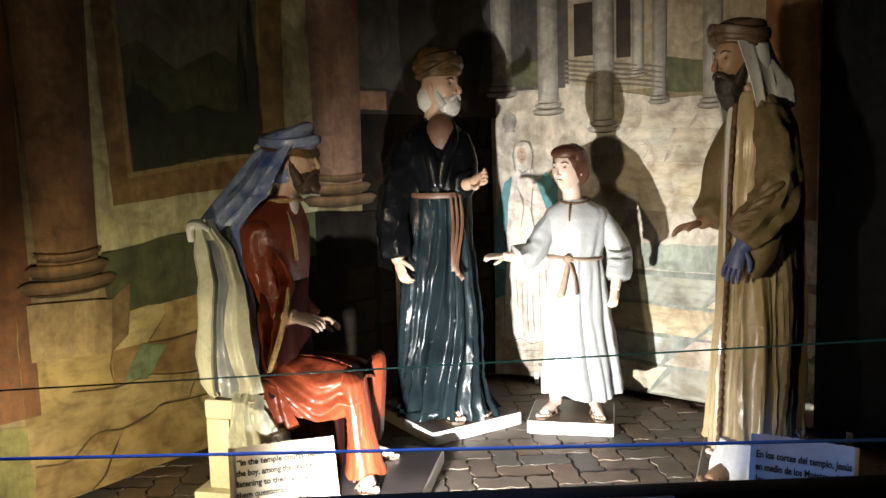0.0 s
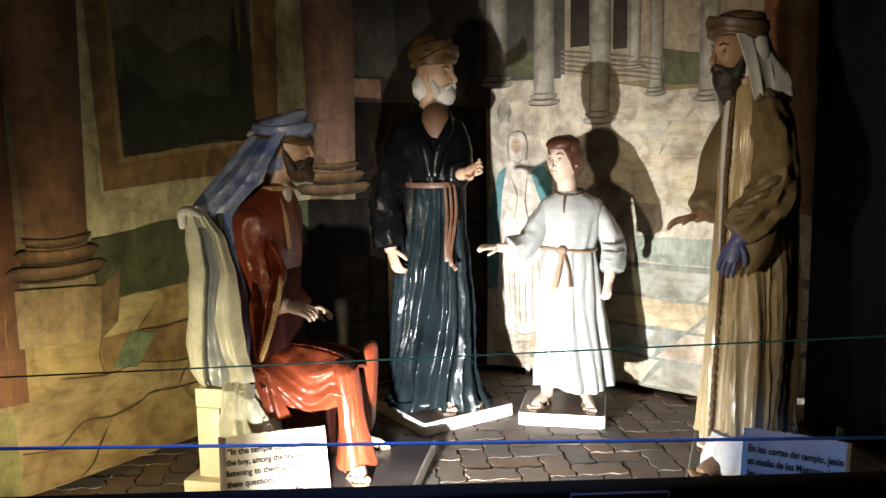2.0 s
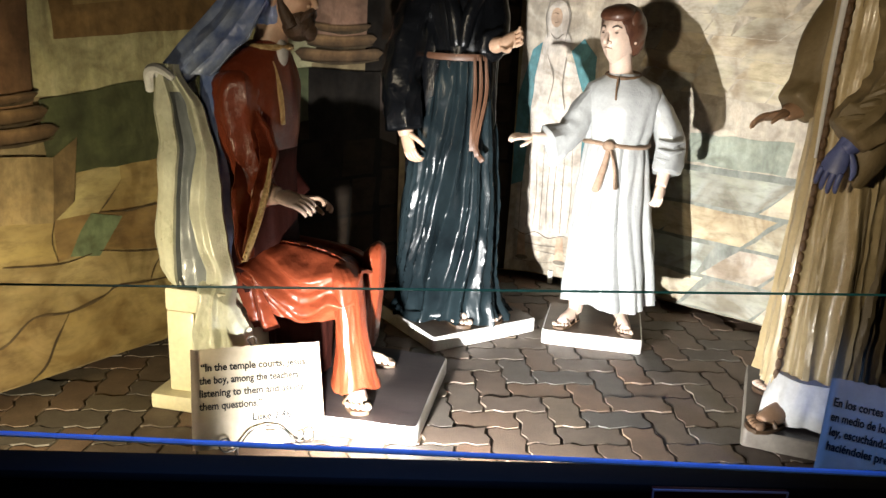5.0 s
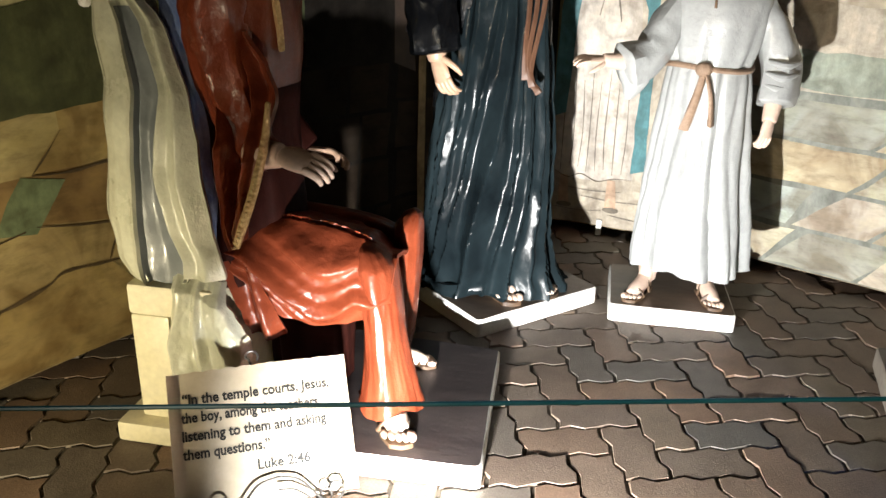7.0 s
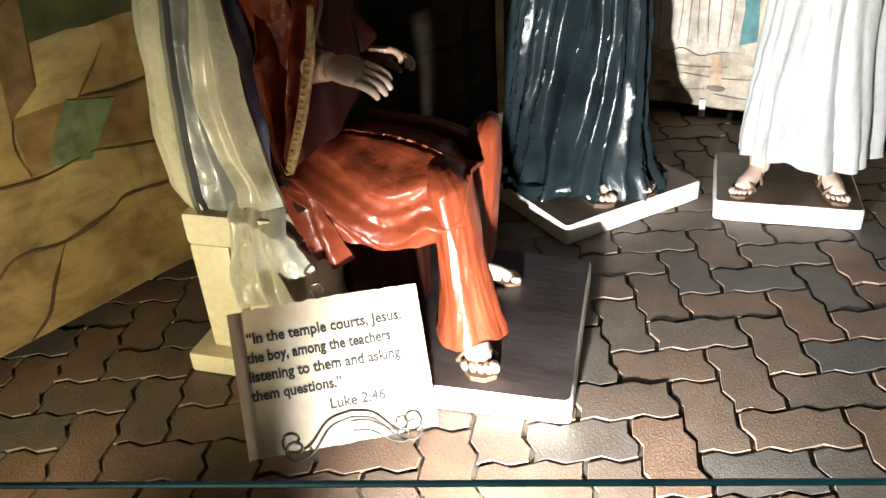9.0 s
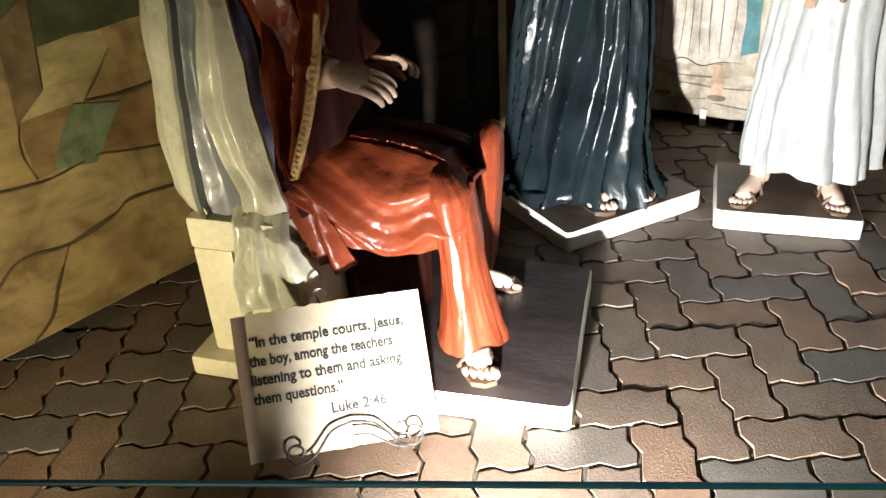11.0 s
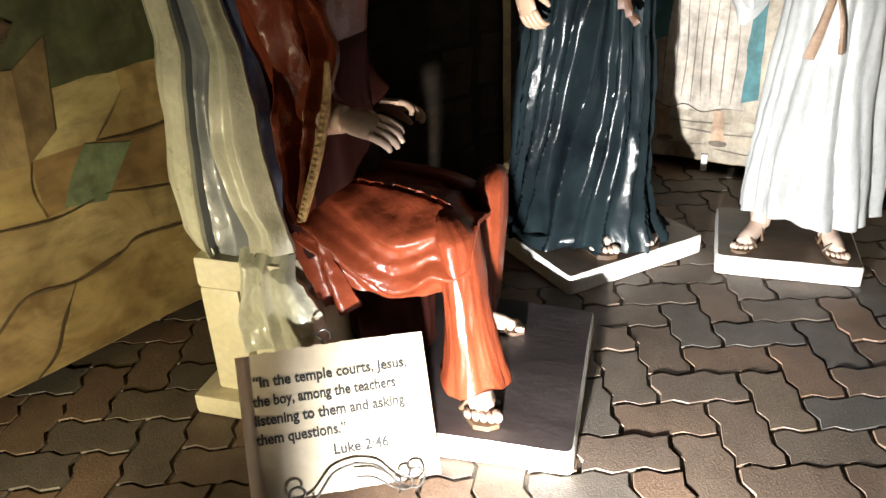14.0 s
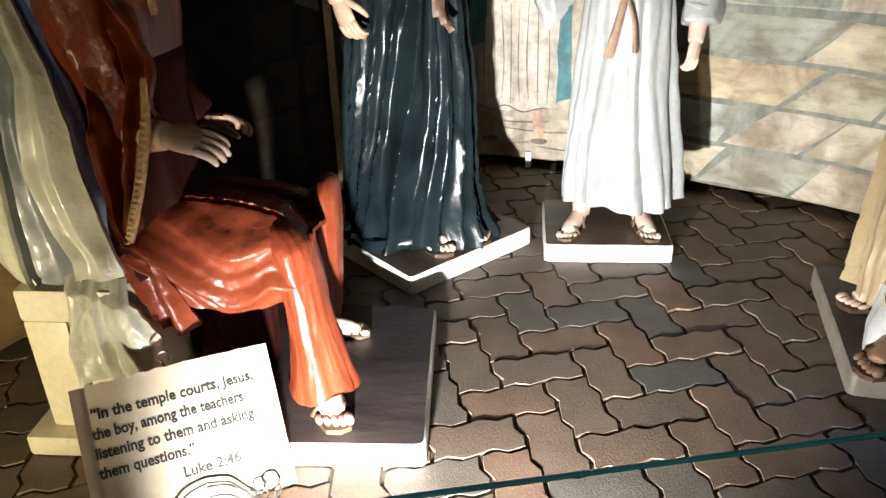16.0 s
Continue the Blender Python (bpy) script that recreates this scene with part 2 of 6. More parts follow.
M = {
    "red": paint("red_robe", (0.135, 0.026, 0.010), (0.205, 0.042, 0.017), 0.30, 7, 60, 0.6, 0.007, 0.05),
    # darker maroon than the red robe: shade put into the colour
    "innerrobe": paint("shaded_maroon_robe", (0.014, 0.004, 0.003), (0.028, 0.007, 0.005), 0.6, 7, 60, 0.5, 0.005, 0.0),
    "cream": paint("cream_plaster", (0.66, 0.60, 0.40), (0.72, 0.67, 0.50), 0.45, 5, 60, 0.5, 0.003, 0.1),
    "drape": paint("pale_drape", (0.48, 0.48, 0.36), (0.60, 0.60, 0.48), 0.28, 5, 50, 0.6, 0.010, 0.45),
    "blue": paint("blue_cloth", (0.06, 0.11, 0.32), (0.34, 0.40, 0.54), 0.35, 11, 60, 0.5, 0.004, 0.2),
    "slate": paint("slate_lining", (0.13, 0.145, 0.155), (0.19, 0.205, 0.215), 0.4, 6, 50, 0.5, 0.006, 0.2),
    "coat": paint("blue_black_coat", (0.0022, 0.0024, 0.0028), (0.0045, 0.005, 0.006), 0.22, 6, 60, 0.6, 0.006, 0.0),
    "teal": paint("dark_teal_robe", (0.004, 0.0062, 0.0076), (0.014, 0.0225, 0.026), 0.20, 3.2, 45, 0.4, 0.005, 0.0),
    "brown": paint("brown_cloth", (0.075, 0.034, 0.018), (0.13, 0.062, 0.034), 0.5, 9, 60, 0.4),
    "grey": paint("grey_white_robe", (0.31, 0.32, 0.315), (0.39, 0.40, 0.395), 0.32, 5, 50, 0.55, 0.009, 0.3),
    "rope": paint("rope_belt", (0.22, 0.14, 0.09), (0.32, 0.22, 0.15), 0.6, 40, 160, 0.8, 0.004),
    "tan": paint("tan_robe", (0.36, 0.275, 0.14), (0.45, 0.355, 0.20), 0.34, 5, 50, 0.55, 0.009, 0.25),
    "olive": paint("dark_olive_coat", (0.13, 0.095, 0.042), (0.19, 0.14, 0.07), 0.55, 6, 50, 0.6, 0.008, 0.05),
    "white": paint("white_cloth", (0.52, 0.52, 0.51), (0.66, 0.66, 0.64), 0.6, 6, 50, 0.5, 0.006, 0.0),
    "skin": paint("painted_skin", (0.46, 0.29, 0.19), (0.55, 0.37, 0.26), 0.42, 14, 90, 0.25, 0.002),
    "pale": paint("pale_skin", (0.60, 0.44, 0.34), (0.66, 0.50, 0.41), 0.42, 14, 90, 0.25, 0.002),
    "dusky": paint("dark_skin", (0.26, 0.15, 0.085), (0.33, 0.20, 0.12), 0.45, 14, 90, 0.25, 0.002),
    "bluehand": paint("dusky_blue_hand", (0.07, 0.09, 0.24), (0.12, 0.15, 0.34), 0.42, 14, 90, 0.25, 0.002),
    "beard": paint("black_beard", (0.012, 0.009, 0.007), (0.03, 0.022, 0.016), 0.5, 30, 120, 0.8, 0.006),
    "brownbeard": paint("brown_beard", (0.035, 0.018, 0.010), (0.07, 0.038, 0.02), 0.5, 30, 120, 0.8, 0.006),
    "grizzle": paint("white_beard", (0.50, 0.47, 0.42), (0.66, 0.63, 0.58), 0.55, 30, 120, 0.8, 0.006),
    "hair": paint("brown_hair", (0.06, 0.022, 0.012), (0.11, 0.045, 0.024), 0.4, 25, 110, 0.7, 0.005, 0.2),
    "gold": paint("gold_turban", (0.030, 0.017, 0.006), (0.16, 0.095, 0.026), 0.45, 14, 70, 0.6, 0.006, 0.05),
    "trim": paint("gold_trim", (0.30, 0.17, 0.05), (0.62, 0.46, 0.22), 0.45, 90, 160, 0.8, 0.004),
    "braid": paint("dark_braid", (0.06, 0.03, 0.012), (0.16, 0.09, 0.04), 0.5, 45, 120, 0.8, 0.004),
    "turban": paint("maroon_turban", (0.06, 0.035, 0.022), (0.12, 0.075, 0.045), 0.45, 14, 70, 0.6, 0.004),
    "plinth": brushed("dark_plinth_top", (0.022, 0.017, 0.021), (0.095, 0.08, 0.076), 0.42, 2, 0.15),
    "plinthw": brushed("brown_plinth_top", (0.04, 0.026, 0.018), (0.20, 0.155, 0.115), 0.38, 38, 0.25),
    "edge": paint("white_plinth_edge", (0.74, 0.73, 0.69), (0.80, 0.79, 0.75), 0.5, 9, 70, 0.3),
    "greyedge": paint("grey_brown_plinth_edge", (0.16, 0.135, 0.11), (0.26, 0.23, 0.19), 0.6, 14, 70, 0.4),
    "sandal": paint("sandal_leather", (0.05, 0.028, 0.016), (0.12, 0.07, 0.035), 0.5, 20, 90, 0.5),
    "line": paint("painted_eye_line", (0.03, 0.02, 0.015), (0.06, 0.04, 0.03), 0.4, 20, 90, 0.2),
    "paper": paint("parchment", (0.46, 0.385, 0.265), (0.58, 0.51, 0.40), 0.6, 5, 30, 0.35, 0.003),
    "ink": paint("black_ink", (0.006, 0.005, 0.004), (0.010, 0.009, 0.008), 0.6, 30, 90, 0.1),
    "iron": paint("dull_iron_wire", (0.06, 0.055, 0.05), (0.14, 0.13, 0.12), 0.38, 30, 120, 0.3, 0.001, 0.0, 0.8),
    "black": paint("black_ledge_paint", (0.004, 0.004, 0.005), (0.009, 0.009, 0.011), 0.8, 4, 50, 0.3),
    "bluewire": paint("blue_cord", (0.08, 0.22, 0.70), (0.11, 0.28, 0.80), 0.4, 20, 120, 0.2, 0.001),
    "tealwire": paint("green_blue_cord", (0.008, 0.075, 0.085), (0.014, 0.11, 0.12), 0.4, 20, 120, 0.2, 0.001),
    "maroon": paint("maroon_notice", (0.10, 0.008, 0.012), (0.13, 0.012, 0.018), 0.35, 8, 50, 0.1),
    "violet": paint("pale_violet_print", (0.60, 0.56, 0.76), (0.7, 0.66, 0.84), 0.5, 8, 50, 0.1),
    "grout": paint("sandy_grout", (0.045, 0.036, 0.026), (0.10, 0.08, 0.055), 0.9, 12, 140, 0.8, 0.004),
    "hall": paint("dark_hall_paint", (0.008, 0.008, 0.010), (0.016, 0.016, 0.02), 0.9, 2, 40, 0.2),
    "paver": paver_paint(),
}
M["teal"].node_tree.nodes["Principled BSDF"].inputs["Specular IOR Level"].default_value = 0.13
M["red"].node_tree.nodes["Principled BSDF"].inputs["Specular IOR Level"].default_value = 0.36
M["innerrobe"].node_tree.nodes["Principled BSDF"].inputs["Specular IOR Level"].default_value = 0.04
M["coat"].node_tree.nodes["Principled BSDF"].inputs["Specular IOR Level"].default_value = 0.25
ROUND = [(0.0, 0.35), (0.28, 1.15), (0.6, 0.8), (1.0, 0.25)]
MU = {
    "ground": mural_paint("mural_ground", (0.19, 0.14, 0.07), (0.30, 0.24, 0.13)),
    "pilaster": mural_paint("mural_rust_pilaster", (0.20, 0.075, 0.025), (0.30, 0.13, 0.045), [(0, 0.6), (0.6, 1.1), (1, 0.5)]),
    "moss": mural_paint("mural_moss", (0.16, 0.16, 0.05), (0.24, 0.22, 0.08)),
    "shaft": mural_paint("mural_brown_shaft", (0.17, 0.085, 0.035), (0.32, 0.18, 0.085), ROUND),
    "pinkshaft": mural_paint("mural_pink_shaft", (0.30, 0.16, 0.10), (0.42, 0.26, 0.18), [(0, 0.55), (0.35, 1.1), (0.7, 0.85), (1, 0.35)]),
    "block": mural_paint("mural_ochre_block", (0.26, 0.18, 0.08), (0.40, 0.30, 0.15), [(0, 1.0), (1, 0.8)]),
    "shade": mural_paint("mural_shaded_block", (0.12, 0.08, 0.035), (0.19, 0.13, 0.06)),
    "pale": mural_paint("mural_pale_wall", (0.36, 0.34, 0.18), (0.48, 0.45, 0.27)),
    "frame": mural_paint("mural_brown_frame", (0.13, 0.075, 0.025), (0.25, 0.155, 0.06)),
    "fillet": mural_paint("mural_gold_fillet", (0.20, 0.135, 0.05), (0.34, 0.25, 0.11)),
    "arch": mural_paint("mural_arch_shadow", (0.011, 0.009, 0.007), (0.04, 0.032, 0.025)),
    "archwall": mural_paint("mural_grey_arch_wall", (0.030, 0.030, 0.026), (0.085, 0.08, 0.068)),
    "pool": mural_paint("mural_grey_green", (0.22, 0.25, 0.20), (0.30, 0.33, 0.27)),
    "sky": mural_paint("mural_dusk_sky", (0.11, 0.11, 0.075), (0.16, 0.155, 0.11), None, 2),
    "hill": mural_paint("mural_green_hill", (0.035, 0.045, 0.02), (0.075, 0.08, 0.035)),
    "grove": mural_paint("mural_dark_grove", (0.010, 0.013, 0.007), (0.03, 0.036, 0.017), None, 9),
    "band": mural_paint("mural_dark_green_band", (0.045, 0.055, 0.02), (0.08, 0.09, 0.04)),
    # dark mural paint, deepened by the shade behind the statues
    "backshade": mural_paint("mural_shaded_dark", (0.006, 0.0055, 0.005), (0.019, 0.016, 0.013)),
    "dim": mural_paint("mural_dim_grey", (0.045, 0.042, 0.036), (0.11, 0.10, 0.085)),
    "rust": mural_paint("mural_rust_block", (0.20, 0.10, 0.05), (0.30, 0.17, 0.10)),
    "court": mural_paint("mural_courtyard", (0.42, 0.365, 0.29), (0.54, 0.48, 0.39)),
    "house": mural_paint("mural_beige_house", (0.32, 0.26, 0.17), (0.42, 0.36, 0.26)),
    "column": mural_paint("mural_grey_column", (0.30, 0.27, 0.22), (0.44, 0.41, 0.35), [(0, 0.55), (0.3, 1.1), (0.65, 0.95), (1, 0.45)]),
    "door": mural_paint("mural_dark_door", (0.022, 0.014, 0.010), (0.05, 0.03, 0.02)),
    "hedge": mural_paint("mural_hedge", (0.06, 0.07, 0.03), (0.13, 0.13, 0.06), None, 14),
    "stripe": mural_paint("mural_step_shadow", (0.15, 0.125, 0.095), (0.22, 0.19, 0.15)),
    "tealpaint": mural_paint("mural_teal", (0.05, 0.17, 0.19), (0.08, 0.24, 0.27)),
    "seagreen": mural_paint("mural_sea_green", (0.10, 0.14, 0.075), (0.16, 0.20, 0.11)),
    "veil": mural_paint("mural_pale_robe", (0.56, 0.50, 0.44), (0.68, 0.62, 0.55), [(0, 0.8), (0.25, 1.05), (0.45, 0.9), (0.7, 1.05), (1, 0.8)]),
    "rose": mural_paint("mural_skin_tone", (0.50, 0.34, 0.23), (0.58, 0.42, 0.31)),
    "umber": mural_paint("mural_rust_column", (0.28, 0.14, 0.05), (0.40, 0.23, 0.10), [(0, 0.4), (0.4, 1.1), (1, 0.45)]),
    # right end of the wall: lack of light there is put into the colour
    "dark": mural_paint("mural_unlit_end_shade", (0.005, 0.006, 0.009), (0.013, 0.015, 0.021)),
    "joint": mural_paint("mural_grey_joint", (0.16, 0.175, 0.15), (0.24, 0.25, 0.22)),
    "stroke": mural_paint("mural_umber_stroke", (0.035, 0.022, 0.010), (0.09, 0.06, 0.028), None, 22),
    "greystroke": mural_paint("mural_grey_stroke", (0.16, 0.135, 0.11), (0.30, 0.27, 0.23), None, 22),
    "ring": mural_paint("mural_brown_ring", (0.13, 0.07, 0.03), (0.27, 0.165, 0.078), ROUND, 5, [(0, 0.35), (0.4, 0.8), (0.7, 1.35), (1, 0.6)]),
    "palering": mural_paint("mural_grey_ring", (0.30, 0.27, 0.22), (0.44, 0.41, 0.35), [(0, 0.6), (0.3, 1.1), (1, 0.5)], 5, [(0, 0.45), (0.6, 1.1), (1, 0.8)]),
    "ochre": slab_paint("painted_ochre_slabs", [(0.33, 0.25, 0.105), (0.25, 0.18, 0.075), (0.38, 0.32, 0.16), (0.22, 0.145, 0.06)]),
    # brown stones with the statues' shade put into their tones
    "umberslab": slab_paint("shaded_brown_slabs", [(0.021, 0.015, 0.011), (0.030, 0.022, 0.016), (0.016, 0.012, 0.009)]),
    "cool": slab_paint("painted_pale_slabs", [(0.54, 0.48, 0.37), (0.36, 0.40, 0.37), (0.50, 0.42, 0.27), (0.50, 0.44, 0.37), (0.30, 0.31, 0.27)]),
    "sunny": slab_paint("painted_sunlit_tiles", [(0.52, 0.47, 0.38), (0.56, 0.47, 0.33), (0.50, 0.48, 0.42)]),
}


# paints with shade in their colour, kept nearly without gloss
for key in ("dark", "backshade", "umberslab"):
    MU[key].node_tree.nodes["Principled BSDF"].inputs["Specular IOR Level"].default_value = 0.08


# ---- building helpers ----
def finish(bm, name, mats, parent=None, label="", origin=None, smooth=True):
    if origin is not None:
        bmesh.ops.translate(bm, vec=-Vector(origin), verts=bm.verts)
    me = bpy.data.meshes.new(name)
    bm.to_mesh(me)
    bm.free()
    for m in mats if isinstance(mats, (list, tuple)) else [mats]:
        me.materials.append(m)
    if smooth:
        me.polygons.foreach_set("use_smooth", [True] * len(me.polygons))
        me.set_sharp_from_angle(angle=radians(42))
    ob = new(name, me)
    if origin is not None:
        ob.location = origin
    if parent:
        ob.parent = parent
    if label:
        ob["label"] = label
    return ob


def part(name, bm, material, parent, label="", smooth=True):
    return finish(bm, name, material, parent, label, None, smooth)


def thing(name, label, category, place=(0, 0, 0), group="", kind=""):
    ob = new(name)
    ob.location = place
    ob.empty_display_size = 0.1
    return tagged(ob, label, category, group, kind)


def box(bm, lo, hi, bevel=0.0, m=None, idx=0):
    before = set(bm.verts)
    vs = bmesh.ops.create_cube(bm, size=1)["verts"]
    for v in vs:
        v.co = Vector((lo[i] + (v.co[i] + 0.5) * (hi[i] - lo[i]) for i in range(3)))
    if bevel:
        bmesh.ops.bevel(bm, geom=list({e for v in vs for e in v.link_edges}), offset=bevel, segments=2, affect="EDGES", profile=0.6)
    fresh = [v for v in bm.verts if v not in before]
    if m:
        bmesh.ops.transform(bm, matrix=m, verts=fresh)
    for f in {f for v in fresh for f in v.link_faces}:
        f.material_index = idx
    return fresh


def loft(bm, rings, idx=0, caps=True, pick=None):
    rows = [[bm.verts.new(p) for p in r] for r in rings]
    n = len(rows[0])
    for i in range(len(rows) - 1):
        for j in range(n):
            k = (j + 1) % n
            f = bm.faces.new((rows[i][j], rows[i][k], rows[i + 1][k], rows[i + 1][j]))
            f.material_index = pick(i, j, f) if pick else idx
    if caps:
        for r, turn in ((rows[0], True), (rows[-1], False)):
            f = bm.faces.new(list(reversed(r)) if turn else r)
            f.material_index = idx
    return rows


def catmull(pts, n):
    p = [Vector(q) for q in pts]
    p = [2 * p[0] - p[1]] + p + [2 * p[-1] - p[-2]]
    out = []
    for i in range(1, len(p) - 2):
        a, b, c, d = p[i - 1 : i + 3]
        for k in range(n):
            t = k / n
            out.append(0.5 * (2 * b + (c - a) * t + (2 * a - 5 * b + 4 * c - d) * t * t + (3 * b - a - 3 * c + d) * t**3))
    return out + [p[-2]]


def tube(bm, pts, radii, idx=0, n=14, fine=5, folds=0, amp=0.0, flat=1.0, phase=0.0, pick=None, dome=True, rough=0.0):
    """A limb, sleeve, rope or wire along pts, with radii that run with it; folds: ridges along it."""
    way = catmull(pts, fine)
    rad = np.interp(np.linspace(0, 1, len(way)), np.linspace(0, 1, len(radii)), radii)
    side, rings = None, []
    for i, p in enumerate(way):
        d = (way[min(i + 1, len(way) - 1)] - way[max(i - 1, 0)]).normalized()
        side = (Vector((0, 0, 1)).cross(d) if side is None and abs(d.z) < 0.95 else (side or Vector((1, 0, 0))))
        side = (side - d * side.dot(d)).normalized()
        up = d.cross(side)
        u = i / max(len(way) - 1, 1)
        ring = []
        for j in range(n):
            a = 2 * math.pi * j / n
            r = rad[i] * (1 + amp * math.sin(folds * a + phase + 2.2 * math.sin(3 * u + phase)) * (0.4 + 0.6 * u))
            if rough:
                q = p * 13 + (side * math.cos(a) + up * math.sin(a)) * 1.1
                r *= 1 + rough * (0.55 - 2.2 * abs(noise.noise(q)) + 0.5 * noise.noise(q * 2.3))
            ring.append(p + side * (r * math.cos(a)) + up * (r * flat * math.sin(a)))
        rings.append(ring)
    if dome and len(rings) > 2:
        d, c, r = (way[0] - way[1]).normalized(), way[0], rad[0]
        rings = [[c + (q - c) * k + d * (r * h) for q in rings[0]] for k, h in ((0.25, 0.62), (0.6, 0.5), (0.86, 0.28))] + rings
        e, c2, r2 = (way[-1] - way[-2]).normalized(), way[-1], rad[-1]
        rings += [[c2 + (q - c2) * k + e * (r2 * h) for q in rings[-1]] for k, h in ((0.9, 0.10), (0.6, 0.16))]
    return loft(bm, rings, idx, True, pick)


def sheet(bm, f, nu, nv, idx=0, thick=0.008, pick=None):
    """Stiffened cloth: f(u, v) gives its face, which gets a back and edges of its own."""
    front = [[Vector(f(i / nu, j / nv)) for j in range(nv + 1)] for i in range(nu + 1)]
    back = []
    for i in range(nu + 1):
        row = []
        for j in range(nv + 1):
            du = front[min(i + 1, nu)][j] - front[max(i - 1, 0)][j]
            dv = front[i][min(j + 1, nv)] - front[i][max(j - 1, 0)]
            n = du.cross(dv).normalized()
            n = n if n.y > 0 else -n
            row.append(front[i][j] + (n * 0.5 + Vector((0, 0.5, 0))) * thick)
        back.append(row)
    va = [[bm.verts.new(p) for p in r] for r in front]
    vb = [[bm.verts.new(p) for p in r] for r in back]

    def face(vs, i, j):
        g = bm.faces.new(vs)
        g.material_index = pick((i + 0.5) / nu, (j + 0.5) / nv) if pick else idx

    for i in range(nu):
        for j in range(nv):
            face((va[i][j], va[i + 1][j], va[i + 1][j + 1], va[i][j + 1]), i, j)
            face((vb[i][j + 1], vb[i + 1][j + 1], vb[i + 1][j], vb[i][j]), i, j)
    for i in range(nu):
        face((va[i + 1][0], va[i][0], vb[i][0], vb[i + 1][0]), i, 0)
        face((va[i][nv], va[i + 1][nv], vb[i + 1][nv], vb[i][nv]), i, nv - 1)
    for j in range(nv):
        face((va[0][j], va[0][j + 1], vb[0][j + 1], vb[0][j]), 0, j)
        face((va[nu][j + 1], va[nu][j], vb[nu][j], vb[nu][j + 1]), nu - 1, j)


def soft(x, xs, ys):
    """Smooth steps between knots: rounded ridges and valleys of drapery."""
    i = min(max(int(np.searchsorted(xs, x)) - 1, 0), len(xs) - 2)
    t = min(max((x - xs[i]) / (xs[i + 1] - xs[i]), 0.0), 1.0)
    t = 0.5 * t + 0.5 * t * t * (3 - 2 * t)
    return ys[i] + (ys[i + 1] - ys[i]) * t


def crumple(x, y, z, size, amp):
    """Creased plaster cloth: sharp-edged dents."""
    p = Vector((x, y, z)) * size
    return amp * (abs(noise.noise(p)) + 0.5 * abs(noise.noise(p * 2.1 + Vector((3, 1, 2)))) - 0.3)


def blob(bm, centre, radii, yaw=0.0, idx=0, shape=None, nu=28, nv=18, rough=0.0, freq=14.0, pitch=0.0, pick=None):
    """A rounded mass; shape: a function that bends its unit directions."""
    m = pose(*centre, 0, pitch, yaw)
    rings = []
    for i in range(1, nv):
        t = math.pi * i / nv
        ring = []
        for j in range(nu):
            a = 2 * math.pi * j / nu
            d = Vector((math.sin(t) * math.cos(a), math.sin(t) * math.sin(a), -math.cos(t)))
            p = Vector((d.x * radii[0], d.y * radii[1], d.z * radii[2]))
            if shape:
                p = shape(d, p)
            if rough:
                p *= 1 + rough * noise.noise(Vector(centre) * 7 + d * freq * 0.25)
            ring.append(m @ p)
        rings.append(ring)
    return loft(bm, rings, idx, True, pick)


def pleat(a, z, ks, seed, ridge=False):
    """Height of drapery folds round a robe, wandering with height: soft ridges with sharp valleys, or thin ridges with wide valleys."""
    v = 0.0
    a += 0.30 * noise.noise(Vector((1.3 * math.cos(a), 1.3 * math.sin(a), 1.5 * z + seed)))
    for q, k in enumerate(ks):
        ph = seed * 1.7 + q * 2.1
        w = abs(math.sin(0.5 * k * a + ph + 0.35 * math.sin(2.3 * z + q + seed)))
        v += ((1 - w) ** 1.4 - 0.28 if ridge else w - 0.55) / (1 + 0.5 * q)
    return v


def robe(bm, profile, seed, idx=0, ks=(9, 17), amp=(0.0, 0.10), n=110, rows=34, pick=None, caps=True, crease=0.05, ridge=False, sweep=0.0):
    """A standing garment. profile: rows of z, cx, cy, rx, ry from the hem up; amp: fold depth at the top and at the hem."""
    zs = [p[0] for p in profile]
    rings = []
    for i in range(rows + 1):
        z = zs[0] + (zs[-1] - zs[0]) * i / rows
        cx, cy, rx, ry = (float(np.interp(z, zs, [p[k] for p in profile])) for k in range(1, 5))
        u = 1 - (z - zs[0]) / (zs[-1] - zs[0])
        am = amp[0] + (amp[1] - amp[0]) * u
        ring = []
        for j in range(n):
            a = 2 * math.pi * j / n
            r = 1 + am * pleat(a + sweep * u**3, z, ks, seed, ridge) + 0.035 * noise.noise(Vector((2.5 * math.cos(a), 2.5 * math.sin(a), 9 * z + seed))) - crease * (abs(noise.noise(Vector((3.2 * math.cos(a), 3.2 * math.sin(a), 8 * z + 3 * seed)))) - 0.2)
            drop = 0.012 * math.sin(3 * a + seed) * (1 if i == 0 else 0)
            ring.append(Vector((cx + rx * r * math.cos(a), cy + ry * r * math.sin(a), z + drop)))
        rings.append(ring)
    return loft(bm, rings, idx, caps, pick)


